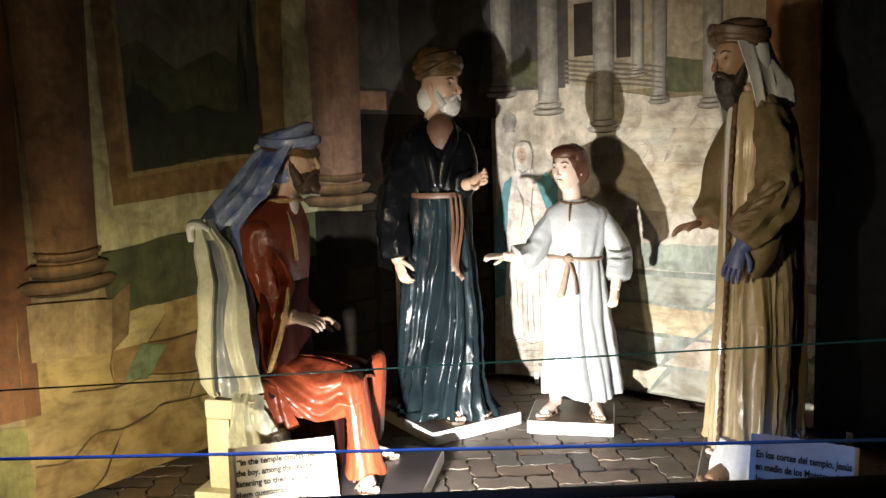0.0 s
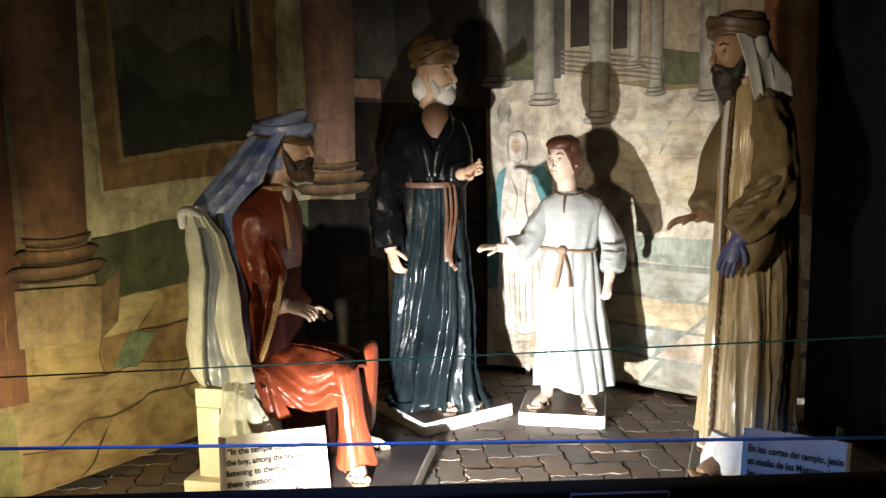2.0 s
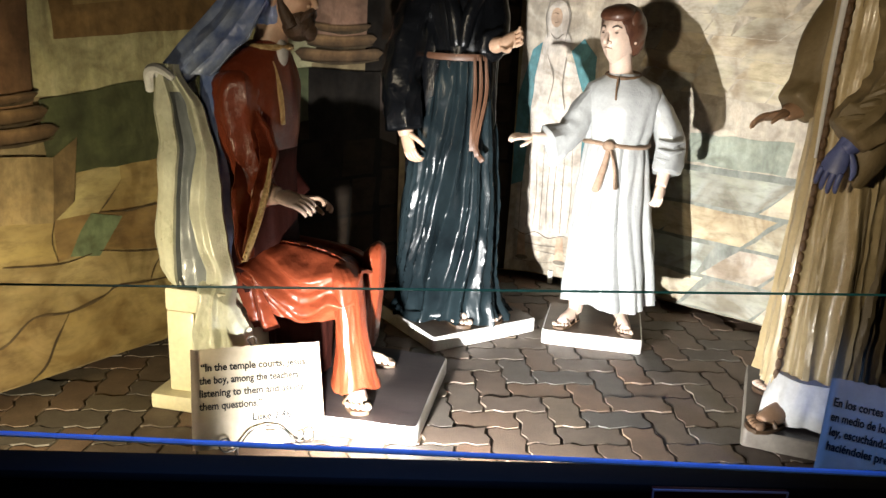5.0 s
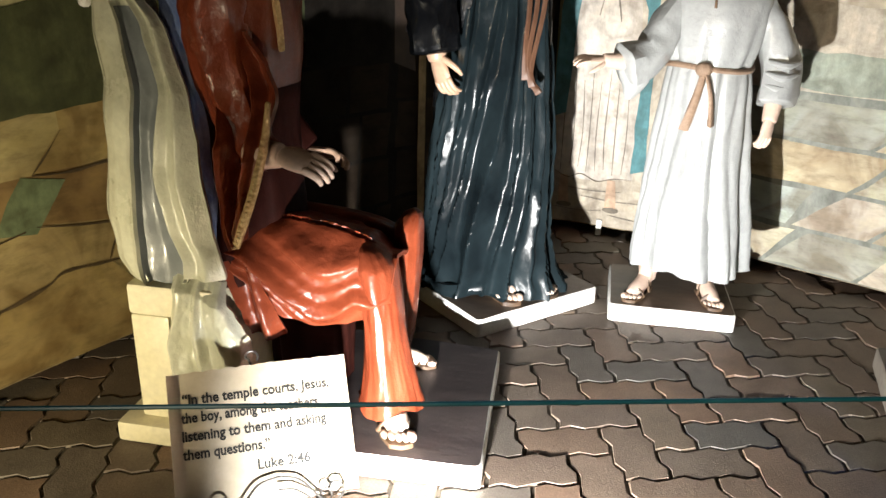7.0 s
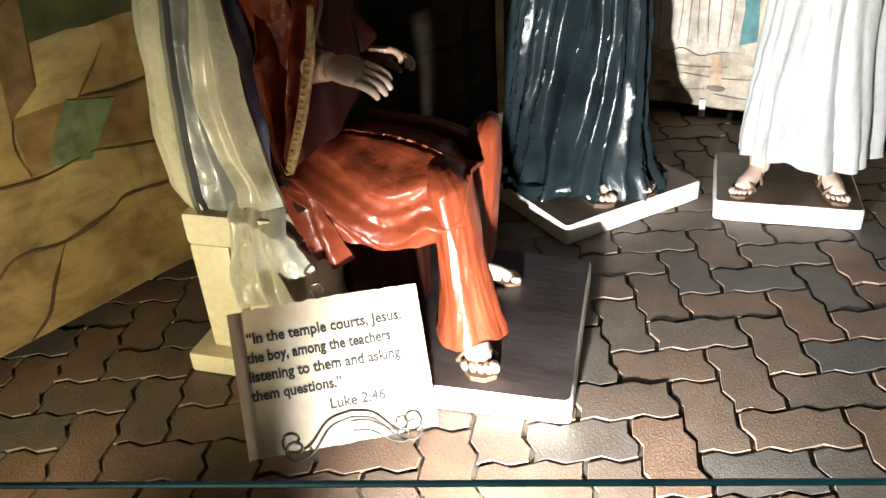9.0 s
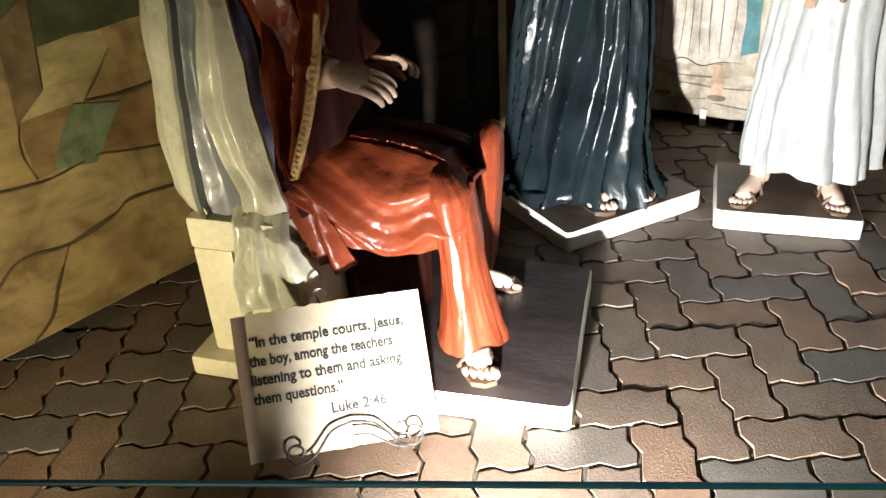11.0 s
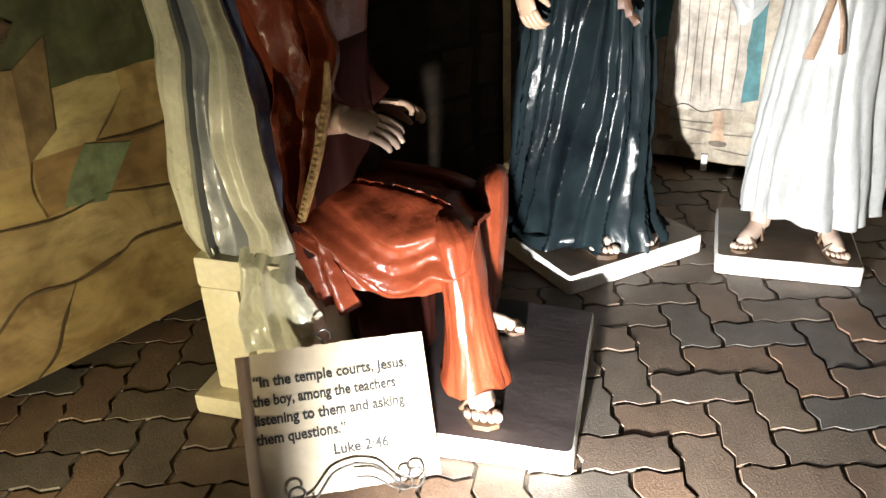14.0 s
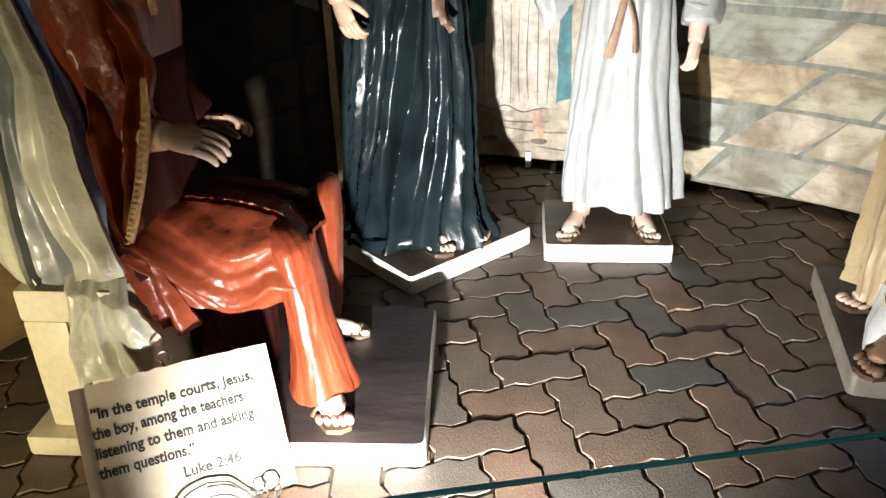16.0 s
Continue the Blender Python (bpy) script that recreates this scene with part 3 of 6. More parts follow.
def head(bm, centre, yaw, skin, line, size=1.0, pitch=0.0):
    """A modelled head: brow, eye sockets, hooked nose, cheeks, lips and chin; x is the way that it looks."""
    dents = (((0.93, 0, 0.30), 0.010, 0.06), ((0.86, 0.36, 0.16), -0.015, 0.022), ((0.86, -0.36, 0.16), -0.015, 0.022), ((0.80, 0.50, -0.12), 0.006, 0.05), ((0.80, -0.50, -0.12), 0.006, 0.05), ((0.78, 0, -0.64), 0.014, 0.04), ((0.9, 0, -0.42), 0.007, 0.012), ((0.72, 0.42, -0.45), -0.007, 0.04), ((0.72, -0.42, -0.45), -0.007, 0.04))

    def shape(d, p):
        q = p.copy()
        if d.z < 0:
            q.y *= 1 + 0.30 * d.z
            q.x *= 1 + 0.06 * d.z
        for at, push, w in dents:
            q.x += push * size * math.exp(-((d - Vector(at)).length_squared) / w)
        return q

    blob(bm, centre, (0.094 * size, 0.076 * size, 0.122 * size), yaw, skin, shape, 44, 32, 0, 14, pitch)
    turn = pose(*centre, 0, pitch, yaw)

    def at(x, y, z):
        return turn @ Vector((x * size, y * size, z * size))

    tube(bm, [at(0.084, 0, 0.032), at(0.094, 0, 0.012), at(0.107, 0, -0.010), at(0.110, 0, -0.022), at(0.092, 0, -0.030)], [0.007 * size, 0.008 * size, 0.011 * size, 0.012 * size, 0.007 * size], skin, 12, 4)
    tube(bm, [at(0.084, -0.020, -0.051), at(0.094, 0, -0.049), at(0.084, 0.020, -0.051)], [0.003 * size, 0.0055 * size, 0.003 * size], skin, 8, 4)
    for s in (-1, 1):
        blob(bm, at(0.090, 0.011 * s, -0.025), (0.011 * size, 0.008 * size, 0.008 * size), yaw, skin, None, 10, 7)
        blob(bm, at(0.071, 0.031 * s, 0.016), (0.010 * size, 0.014 * size, 0.009 * size), yaw, skin, None, 14, 9)
        blob(bm, at(0.078, 0.032 * s, 0.015), (0.0045 * size, 0.009 * size, 0.0042 * size), yaw, line, None, 12, 8)
        tube(bm, [at(0.088, 0.014 * s, 0.034), at(0.083, 0.032 * s, 0.042), at(0.068, 0.05 * s, 0.034)], [0.003 * size, 0.0042 * size, 0.002 * size], line, 6, 3)
        blob(bm, at(-0.006, 0.075 * s, -0.004), (0.018 * size, 0.009 * size, 0.028 * size), yaw, skin, None, 12, 8)


def hand(bm, m, idx, size=1.0, curl=0.35, spread=0.12):
    """m: x along the fingers, z out of the back of the palm, y to the thumb."""
    def at(x, y, z):
        return m @ (Vector((x, y, z)) * size)

    rings = []
    for x, w, h in ((-0.035, 0.024, 0.020), (0, 0.028, 0.020), (0.03, 0.038, 0.018), (0.065, 0.041, 0.016), (0.085, 0.038, 0.013)):
        rings.append([at(x, w * math.cos(t), h * math.sin(t)) for t in (2 * math.pi * k / 14 for k in range(14))])
    loft(bm, rings, idx)
    for k in range(4):
        y = -0.030 + 0.0205 * k
        ln = (0.062, 0.076, 0.080, 0.070)[k]
        dy = (k - 1.5) * spread * 0.3
        pts = [(0.078, y, 0.002)]
        a = 0.0
        for s in range(3):
            a += curl * (0.6 + 0.4 * s)
            q = pts[-1]
            st = ln * (0.42, 0.33, 0.25)[s]
            pts.append((q[0] + st * math.cos(a), q[1] + st * dy, q[2] - st * math.sin(a)))
        tube(bm, [at(*q) for q in pts], [0.0105 * size, 0.010 * size, 0.009 * size, 0.006 * size], idx, 9, 3)
    tube(bm, [at(0.005, 0.024, -0.006), at(0.035, 0.05, -0.016), at(0.06, 0.058, -0.03), at(0.078, 0.056, -0.042)], [0.014 * size, 0.012 * size, 0.010 * size, 0.006 * size], idx, 9, 3)


def foot(bm, place, yaw, skin, sole, size=1.0, mirror=1):
    """A sandalled foot whose heel stands at place, toes along its own x."""
    t = pose(*place, 0, 0, yaw)

    def at(x, y, z):
        return t @ (Vector((x, y * mirror, z)) * size)

    ol = [(-0.02, 0.0), (-0.01, 0.032), (0.05, 0.036), (0.12, 0.046), (0.18, 0.046), (0.215, 0.026), (0.218, -0.004), (0.20, -0.034), (0.14, -0.044), (0.05, -0.034), (-0.01, -0.03)]
    loft(bm, [[at(x, y, 0) for x, y in ol], [at(x, y, 0.014) for x, y in ol]], sole)
    tube(bm, [at(0.015, 0, 0.13), at(0.02, 0, 0.07), at(0.06, 0.002, 0.048), at(0.12, 0.004, 0.034), at(0.165, 0.006, 0.026)], [0.034 * size, 0.036 * size, 0.036 * size, 0.036 * size, 0.024 * size], skin, 16, 4)
    blob(bm, at(0.115, 0.004, 0.028), (0.062 * size, 0.040 * size, 0.020 * size), yaw, skin, None, 18, 10)
    blob(bm, at(0.008, 0, 0.03), (0.032 * size, 0.028 * size, 0.026 * size), yaw, skin, None, 14, 10)
    for k in range(5):
        r = (0.0135, 0.0098, 0.0095, 0.009, 0.0085)[k]
        blob(bm, at((0.196, 0.196, 0.188, 0.178, 0.165)[k], 0.027 - 0.0165 * k, 0.024), (0.021 * size, r * size, r * size), yaw - 6 * mirror, skin, None, 12, 8)
    tube(bm, [at(0.13, -0.046, 0.014), at(0.135, -0.02, 0.045), at(0.138, 0.01, 0.05), at(0.14, 0.047, 0.014)], [0.008 * size] * 2, sole, 8, 4)
    tube(bm, [at(0.06, -0.042, 0.014), at(0.05, -0.02, 0.072), at(0.05, 0.02, 0.072), at(0.06, 0.042, 0.014)], [0.007 * size] * 2, sole, 8, 4)


def aim(p, d, up=(0, 0, 1)):
    """A frame at p with x along d and z near up."""
    x = Vector(d).normalized()
    z = Vector(up)
    z = (z - x * z.dot(x)).normalized()
    y = z.cross(x)
    m = Matrix((x, y, z)).transposed().to_4x4()
    m.translation = p
    return m


def lettering(name, text, size, material, parent, m, bold=0.0, align="LEFT", shear=0.0):
    cu = bpy.data.curves.new(name, "FONT")
    cu.body, cu.size, cu.align_x, cu.offset, cu.shear, cu.extrude, cu.resolution_u = text, size, align, bold, shear, 0.0004, 3
    tmp = new(name, cu)
    me = bpy.data.meshes.new_from_object(tmp.evaluated_get(bpy.context.evaluated_depsgraph_get()))
    bpy.data.objects.remove(tmp)
    me.name = name
    me.materials.clear()
    me.materials.append(material)
    ob = new(name, me)
    ob.parent = parent
    ob.matrix_local = m
    return ob


# ---- hall and mural wall ----
def plain(name, lo, hi, mat, label, category="wall"):
    bm = bmesh.new()
    box(bm, lo, hi)
    return tagged(finish(bm, name, mat, smooth=False), label, category, kind="structure")


plain("wall_north", (-3.6, 2.2, 0), (3.6, 2.3, 3.0), M["hall"], "dark plain hall wall behind the mural panels")
plain("wall_south", (-3.6, -6.6, 0), (3.6, -6.5, 3.0), M["hall"], "dark plain hall wall facing the display")
plain("wall_west", (-3.7, -6.5, 0), (-3.6, 2.2, 3.0), M["hall"], "dark plain side wall of the hall")
plain("wall_east", (3.6, -6.5, 0), (3.7, 2.2, 3.0), M["hall"], "dark plain side wall of the hall")
plain("ceiling", (-3.7, -6.6, 3.0), (3.7, 2.3, 3.1), M["hall"], "dark plain hall ceiling", "ceiling")

CURVE = [(-2.15, -1.95), (-1.9, -1.45), (-1.69, -1.09), (-1.46, -0.56), (-1.15, 0.0), (-0.78, 0.5), (-0.5, 0.80), (-0.25, 0.90), (0, 0.85), (0.25, 0.77), (0.48, 0.67), (0.65, 0.58), (0.92, 0.44), (1.13, 0.30), (1.45, 0), (1.68, -0.4), (1.82, -0.9), (1.9, -1.95)]
LINE = np.array([(p.x, p.y) for p in catmull([(x, y, 0) for x, y in CURVE], 12)])
ARC = np.r_[0, np.cumsum(np.linalg.norm(np.diff(LINE, axis=0), axis=1))]


def on_wall(s, z, off=0.0):
    """The place on the curved mural at arc length s and height z, off metres in front of it."""
    x, y = np.interp(s, ARC, LINE[:, 0]), np.interp(s, ARC, LINE[:, 1])
    a, b = s - 0.04, s + 0.04
    dx, dy = np.interp(b, ARC, LINE[:, 0]) - np.interp(a, ARC, LINE[:, 0]), np.interp(b, ARC, LINE[:, 1]) - np.interp(a, ARC, LINE[:, 1])
    k = math.hypot(dx, dy)
    return Vector((x + off * dy / k, y - off * dx / k, z))


TOP = 2.65
bm = bmesh.new()
steps = np.linspace(0, ARC[-1], 121)
loft(bm, [[on_wall(s, 0.035, 0), on_wall(s, TOP, 0), on_wall(s, TOP, -0.03), on_wall(s, 0.035, -0.03)] for s in steps])
mural = tagged(finish(bm, "wall_mural", MU["ground"]), "curved plywood wall painted with a temple courtyard mural", "mural wall", kind="structure")
for s in (2.9, 3.72, 5.45):
    bm = bmesh.new()
    p = on_wall(s, 0, 0.012)
    box(bm, (p.x - 0.012, p.y - 0.012, 0), (p.x + 0.012, p.y + 0.03, 0.07), 0.003)
    part("panel_foot", bm, M["edge"], mural, "small white wooden foot")


def into_wall(bm, layer):
    lo, hi = min(v.co.x for v in bm.verts), max(v.co.x for v in bm.verts)
    zl, zh = min(v.co.y for v in bm.verts), max(v.co.y for v in bm.verts)
    uv = bm.loops.layers.uv.new("UVMap")
    for f in bm.faces:
        for lp in f.loops:
            lp[uv].uv = ((lp.vert.co.x - lo) / (hi - lo), (lp.vert.co.y - zl) / (zh - zl))
    for v in bm.verts:
        v.co = on_wall(v.co.x, v.co.y, 0.0025 * layer)
    bmesh.ops.reverse_faces(bm, faces=[f for f in bm.faces if f.normal.dot(Vector((0, -1, 0))) < -2])


def sliced(bm, step=0.07):
    lo, hi = min(v.co.x for v in bm.verts), max(v.co.x for v in bm.verts)
    s = math.floor(lo / step) * step + step
    while s < hi:
        bmesh.ops.bisect_plane(bm, geom=bm.verts[:] + bm.edges[:] + bm.faces[:], plane_co=(s, 0, 0), plane_no=(1, 0, 0))
        s += step


def patch(name, polys, mat, layer, wobble=0.0):
    """Painted shape(s) on the mural: outlines in arc length and height."""
    bm = bmesh.new()
    for poly in polys:
        pts = []
        for i, (s, z) in enumerate(poly):
            s2, z2 = poly[(i + 1) % len(poly)]
            k = max(1, int(math.hypot(s2 - s, z2 - z) / 0.06)) if wobble else 1
            for q in range(k):
                a, b = s + (s2 - s) * q / k, z + (z2 - z) * q / k
                if wobble and q:
                    a += wobble * noise.noise(Vector((a * 14, b * 14, layer)))
                    b += wobble * noise.noise(Vector((a * 14, b * 14, layer + 5.5)))
                pts.append((a, b))
        bm.faces.new([bm.verts.new((s, z, 0)) for s, z in pts])
    bmesh.ops.triangulate(bm, faces=[f for f in bm.faces if len(f.verts) > 8])
    sliced(bm)
    into_wall(bm, layer)
    return part(name, bm, mat, mural, smooth=False)


def quad(s0, z0, s1, z1):
    return [(s0, z0), (s1, z0), (s1, z1), (s0, z1)]


def oval(s, z, rs, rz, n=18):
    return [(s + rs * math.cos(2 * math.pi * k / n), z + rz * math.sin(2 * math.pi * k / n)) for k in range(n)]


def slabs(name, s0, s1, z0, z1, rows, width, mat, layer, seed, tilt=0.0, lean=0.3, gap=0.008):
    """Painted paving of uneven slabs with joints between them."""
    rng = random.Random(seed)
    hz = (z1 - z0) / rows
    for r in range(rows):
        s = s0 - rng.random() * width
        while s < s1:
            w = width * rng.uniform(0.65, 1.4)
            a, b = max(s, s0), min(s + w, s1)
            if b - a > 0.05:
                la, lb = lean * hz * rng.uniform(0.4, 1.3), lean * hz * rng.uniform(0.4, 1.3)
                zb, zt = z0 + r * hz, z0 + (r + 1) * hz
                c = [(a + gap, zb + gap + tilt * (a - s0)), (b - gap, zb + gap + tilt * (b - s0)), (b + lb - gap, zt - gap + tilt * (b - s0)), (a + la + gap, zt - gap + tilt * (a - s0))]
                pts = []
                for i in range(4):
                    p, q = c[i], c[(i + 1) % 4]
                    for k in range(4):
                        u = k / 4
                        x, y = p[0] + (q[0] - p[0]) * u, p[1] + (q[1] - p[1]) * u
                        pts.append((x + 0.011 * noise.noise(Vector((x * 11, y * 11, seed))), y + 0.009 * noise.noise(Vector((x * 11, y * 11, seed + 3)))))
                bm = bmesh.new()
                bm.faces.new([bm.verts.new((x, y, 0)) for x, y in pts])
                bmesh.ops.triangulate(bm, faces=bm.faces)
                into_wall(bm, layer)
                part(name, bm, mat, mural, smooth=False)
            s += w


def stroke(way, width, mat, layer, name="painted_stroke"):
    """One brush stroke along way, swelling and thinning out."""
    pts = catmull([(a, b, 0) for a, b in way], 5)
    up, down = [], []
    for i, p in enumerate(pts):
        d = (pts[min(i + 1, len(pts) - 1)] - pts[max(i - 1, 0)]).normalized()
        w = width * (0.22 + 0.55 * math.sin(math.pi * (i + 0.5) / len(pts)) + 0.45 * noise.noise(Vector((p.x * 16, p.y * 16, layer)))) * 0.5
        w = max(w, width * 0.08)
        up.append((p.x - d.y * w, p.y + d.x * w))
        down.append((p.x + d.y * w, p.y - d.x * w))
    bm = bmesh.new()
    rows = [[bm.verts.new((*a, 0)), bm.verts.new((*b, 0))] for a, b in zip(down, up)]
    for a, b in zip(rows, rows[1:]):
        bm.faces.new((a[0], b[0], b[1], a[1]))
    into_wall(bm, layer)
    return part(name, bm, mat, mural, smooth=False)


def painted_column(s0, s1, z0, z1, mat, layer, base=0.07, taper=0.0):
    patch("painted_column", [[(s0, z0), (s1, z0), (s1 + taper, z1), (s0 - taper, z1)]], mat, layer)
    if base:
        w, c, r = (s1 - s0) * 0.22, (s0 + s1) / 2, (s1 - s0) / 2
        ring = MU["ring" if base > 0.1 else "palering"]
        for z, h, k, lay in ((z0 - base * 0.66, base * 0.36, 1.5, 1), (z0 - base * 0.18, base * 0.34, 0.9, 1.5), (z0 + base * 0.24, base * 0.20, 0.35, 2)):
            half = r + w * k
            arc = [(c + half * q / 8, z + 0.16 * base * (q / 8) ** 2) for q in range(-8, 9)]
            lower = [(a, b - 0.6 * h * (1 - ((a - c) / half) ** 10)) for a, b in arc]
            upper = [(a, b + 0.6 * h * (1 - ((a - c) / half) ** 10)) for a, b in reversed(arc)]
            patch("painted_column_base", [lower + upper[1:-1]], ring, layer + lay)
            stroke([(a, b - 0.56 * h) for a, b in arc[1:-1:2]], base * 0.11, MU["stroke"], layer + 2.5)


# ochre side: pilaster, columns, framed landscape, steps
patch("painted_pilaster", [quad(0.02, 0.40, 0.90, TOP)], MU["pilaster"], 1)
patch("painted_moss", [[(0.02, 0.04), (0.86, 0.04), (0.84, 0.37), (0.02, 0.40)]], MU["moss"], 1, 0.02)
patch("painted_wall_face", [quad(1.18, 1.0, 2.34, TOP)], MU["pale"], 1)
patch("painted_joints", [quad(0.86, 0.04, 2.24, 0.80)], MU["shade"], 0.5)
for poly in ([(0.84, 0.37), (1.02, 0.46), (1.205, 0.44), (1.20, 0.585), (1.19, 0.74), (0.84, 0.80)], [(1.20, 0.585), (1.37, 0.588), (1.465, 0.695), (1.46, 0.80), (1.19, 0.80)], [(1.37, 0.588), (1.59, 0.585), (1.90, 0.60), (1.90, 0.80), (1.46, 0.80), (1.465, 0.695)], [(1.205, 0.44), (1.36, 0.45), (1.63, 0.41), (1.92, 0.43), (1.90, 0.60), (1.59, 0.585), (1.37, 0.588), (1.20, 0.585)], [(0.84, 0.20), (0.99, 0.19), (1.10, 0.262), (1.228, 0.252), (1.418, 0.30), (1.56, 0.293), (1.63, 0.41), (1.36, 0.45), (1.205, 0.44), (1.02, 0.46), (0.84, 0.37)], [(0.84, 0.04), (1.075, 0.04), (1.13, 0.085), (1.228, 0.252), (1.10, 0.262), (0.99, 0.19), (0.84, 0.20)], [(1.075, 0.04), (1.60, 0.04), (1.72, 0.29), (1.56, 0.293), (1.418, 0.30), (1.228, 0.252), (1.13, 0.085)], [(1.60, 0.04), (2.22, 0.04), (2.22, 0.34), (1.92, 0.43), (1.63, 0.41), (1.56, 0.293), (1.72, 0.29)], [(1.90, 0.60), (1.92, 0.43), (2.22, 0.34), (2.22, 0.80), (1.90, 0.80)]):
    patch("painted_slab", [poly], MU["ochre"], 1, 0.006)
for way, width in (([(0.86, 0.205), (0.99, 0.19), (1.10, 0.264), (1.228, 0.252), (1.36, 0.277), (1.418, 0.302), (1.552, 0.292), (1.72, 0.29)], 0.015), ([(1.228, 0.252), (1.17, 0.16), (1.13, 0.085), (1.07, 0.04)], 0.012), ([(1.37, 0.588), (1.48, 0.578), (1.59, 0.586), (1.88, 0.60)], 0.010), ([(1.37, 0.588), (1.42, 0.64), (1.466, 0.695)], 0.007), ([(1.02, 0.46), (1.21, 0.432), (1.33, 0.445)], 0.007), ([(1.36, 0.45), (1.50, 0.42), (1.63, 0.41), (1.90, 0.43)], 0.008), ([(1.205, 0.44), (1.19, 0.52), (1.21, 0.60)], 0.005), ([(1.63, 0.41), (1.58, 0.35), (1.555, 0.295)], 0.007)):
    stroke(way, width, MU["stroke"], 2.5)
patch("painted_green_band", [[(1.19, 0.99), (1.66, 1.05), (2.36, 1.08), (2.36, 0.86), (1.64, 0.76), (1.20, 0.73)]], MU["band"], 2, 0.01)
patch("painted_teal_slab", [[(1.25, 0.45), (1.36, 0.43), (1.46, 0.56), (1.34, 0.59)]], MU["seagreen"], 2, 0.03)
patch("painted_picture_frame", [[(1.26, 1.18), (2.00, 1.24), (2.16, 1.27), (2.20, TOP), (1.20, TOP)]], MU["frame"], 2, 0.006)
patch("painted_frame_fillet", [[(1.335, 1.29), (2.03, 1.375), (2.075, TOP), (1.30, TOP)]], MU["fillet"], 3)
patch("painted_sky", [[(1.355, 1.315), (2.015, 1.40), (2.055, TOP), (1.32, TOP)]], MU["sky"], 4)
patch("painted_hills", [[(1.355, 1.315), (2.015, 1.40), (2.03, 1.80), (1.93, 1.78), (1.80, 1.85), (1.70, 1.80), (1.60, 1.75), (1.50, 1.82), (1.42, 1.86), (1.34, 1.82)]], MU["hill"], 5, 0.012)
patch("painted_grove", [[(1.357, 1.318), (2.013, 1.402), (2.02, 1.62), (1.85, 1.57), (1.70, 1.60), (1.55, 1.56), (1.40, 1.68), (1.35, 1.62)]], MU["grove"], 6, 0.03)
for s, z, h, w in ((1.93, 1.45, 0.55, 0.028), (1.99, 1.45, 0.72, 0.034), (1.385, 1.45, 0.30, 0.025), (1.46, 1.45, 0.24, 0.022)):
    patch("painted_cypress", [[(s - w, z), (s + w, z), (s + w * 0.8, z + h * 0.5), (s, z + h), (s - w * 0.8, z + h * 0.5)]], MU["grove"], 7, 0.008)
painted_column(0.93, 1.17, 0.96, TOP, MU["shaft"], 3, 0.13, 0.05)
patch("painted_plinth", [[(0.88, 0.61), (1.20, 0.58), (1.22, 0.80), (0.88, 0.83)]], MU["block"], 3, 0.008)
patch("painted_plinth_side", [[(1.20, 0.58), (1.28, 0.64), (1.31, 0.86), (1.22, 0.80)]], MU["shade"], 3)
patch("painted_pier", [[(2.22, 1.10), (2.36, 1.10), (2.34, TOP), (2.17, TOP)]], MU["pale"], 3)
painted_column(2.34, 2.62, 1.21, TOP, MU["pinkshaft"], 4, 0.13, 0.03)
# plinth face and side in dark tones that include the shade there
patch("painted_plinth", [[(2.32, 0.78), (2.70, 0.76), (2.70, 1.06), (2.32, 1.08)]], MU["backshade"], 4, 0.008)
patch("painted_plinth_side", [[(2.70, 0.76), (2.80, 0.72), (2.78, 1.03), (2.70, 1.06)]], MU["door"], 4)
# dark archway behind the tall figure
patch("painted_archway", [quad(2.62, 1.58, 3.50, TOP)], MU["arch"], 1)
patch("painted_arch_wall", [[(2.62, 1.73), (2.93, 1.70), (2.905, 1.90), (2.90, 2.15), (2.96, 2.45), (3.05, TOP), (2.62, TOP)]], MU["archwall"], 1.5, 0.012)
patch("painted_arch_edge", [[(3.40, 1.70), (3.50, 1.70), (3.50, TOP), (3.36, TOP), (3.42, 2.35), (3.44, 2.0)]], MU["archwall"], 1.5, 0.008)
patch("painted_beam", [[(2.95, 1.60), (3.56, 1.55), (3.60, 1.64), (2.95, 1.70)]], MU["door"], 2, 0.010)
patch("painted_haze", [oval(2.74, 2.02, 0.10, 0.17)], MU["dim"], 2, 0.03)
patch("painted_brick_course", [quad(2.56, 1.60, 2.80, 1.70)], MU["rust"], 2, 0.008)
# joints and stones behind the statues, shade included in the paint
patch("painted_joints", [quad(2.24, 0.04, 3.47, 0.95), quad(2.62, 0.95, 3.47, 1.58)], MU["backshade"], 0.5)
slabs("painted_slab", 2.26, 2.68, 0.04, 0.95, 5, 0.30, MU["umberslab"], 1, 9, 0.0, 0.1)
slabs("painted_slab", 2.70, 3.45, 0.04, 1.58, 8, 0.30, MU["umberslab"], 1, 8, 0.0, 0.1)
patch("painted_seam", [quad(2.815, 0.04, 2.850, 1.10)], MU["block"], 4, 0.004)
# pale courtyard side
patch("painted_house_front", [quad(3.50, 1.66, 5.30, TOP)], MU["house"], 1)
patch("painted_courtyard", [[(3.46, 0.04), (5.30, 0.04), (5.30, 1.62), (4.50, 1.60), (3.88, 1.73), (3.50, 1.69)]], MU["court"], 2)
patch("painted_shadowed_hall", [quad(3.50, 1.70, 3.94, TOP)], MU["dim"], 2)
slabs("painted_tile", 4.08, 5.18, 1.04, 1.56, 6, 0.17, MU["sunny"], 3, 4, -0.06, 0.9, 0.003)
patch("painted_joints", [quad(3.96, 0.04, 5.27, 0.71)], MU["joint"], 2.6)
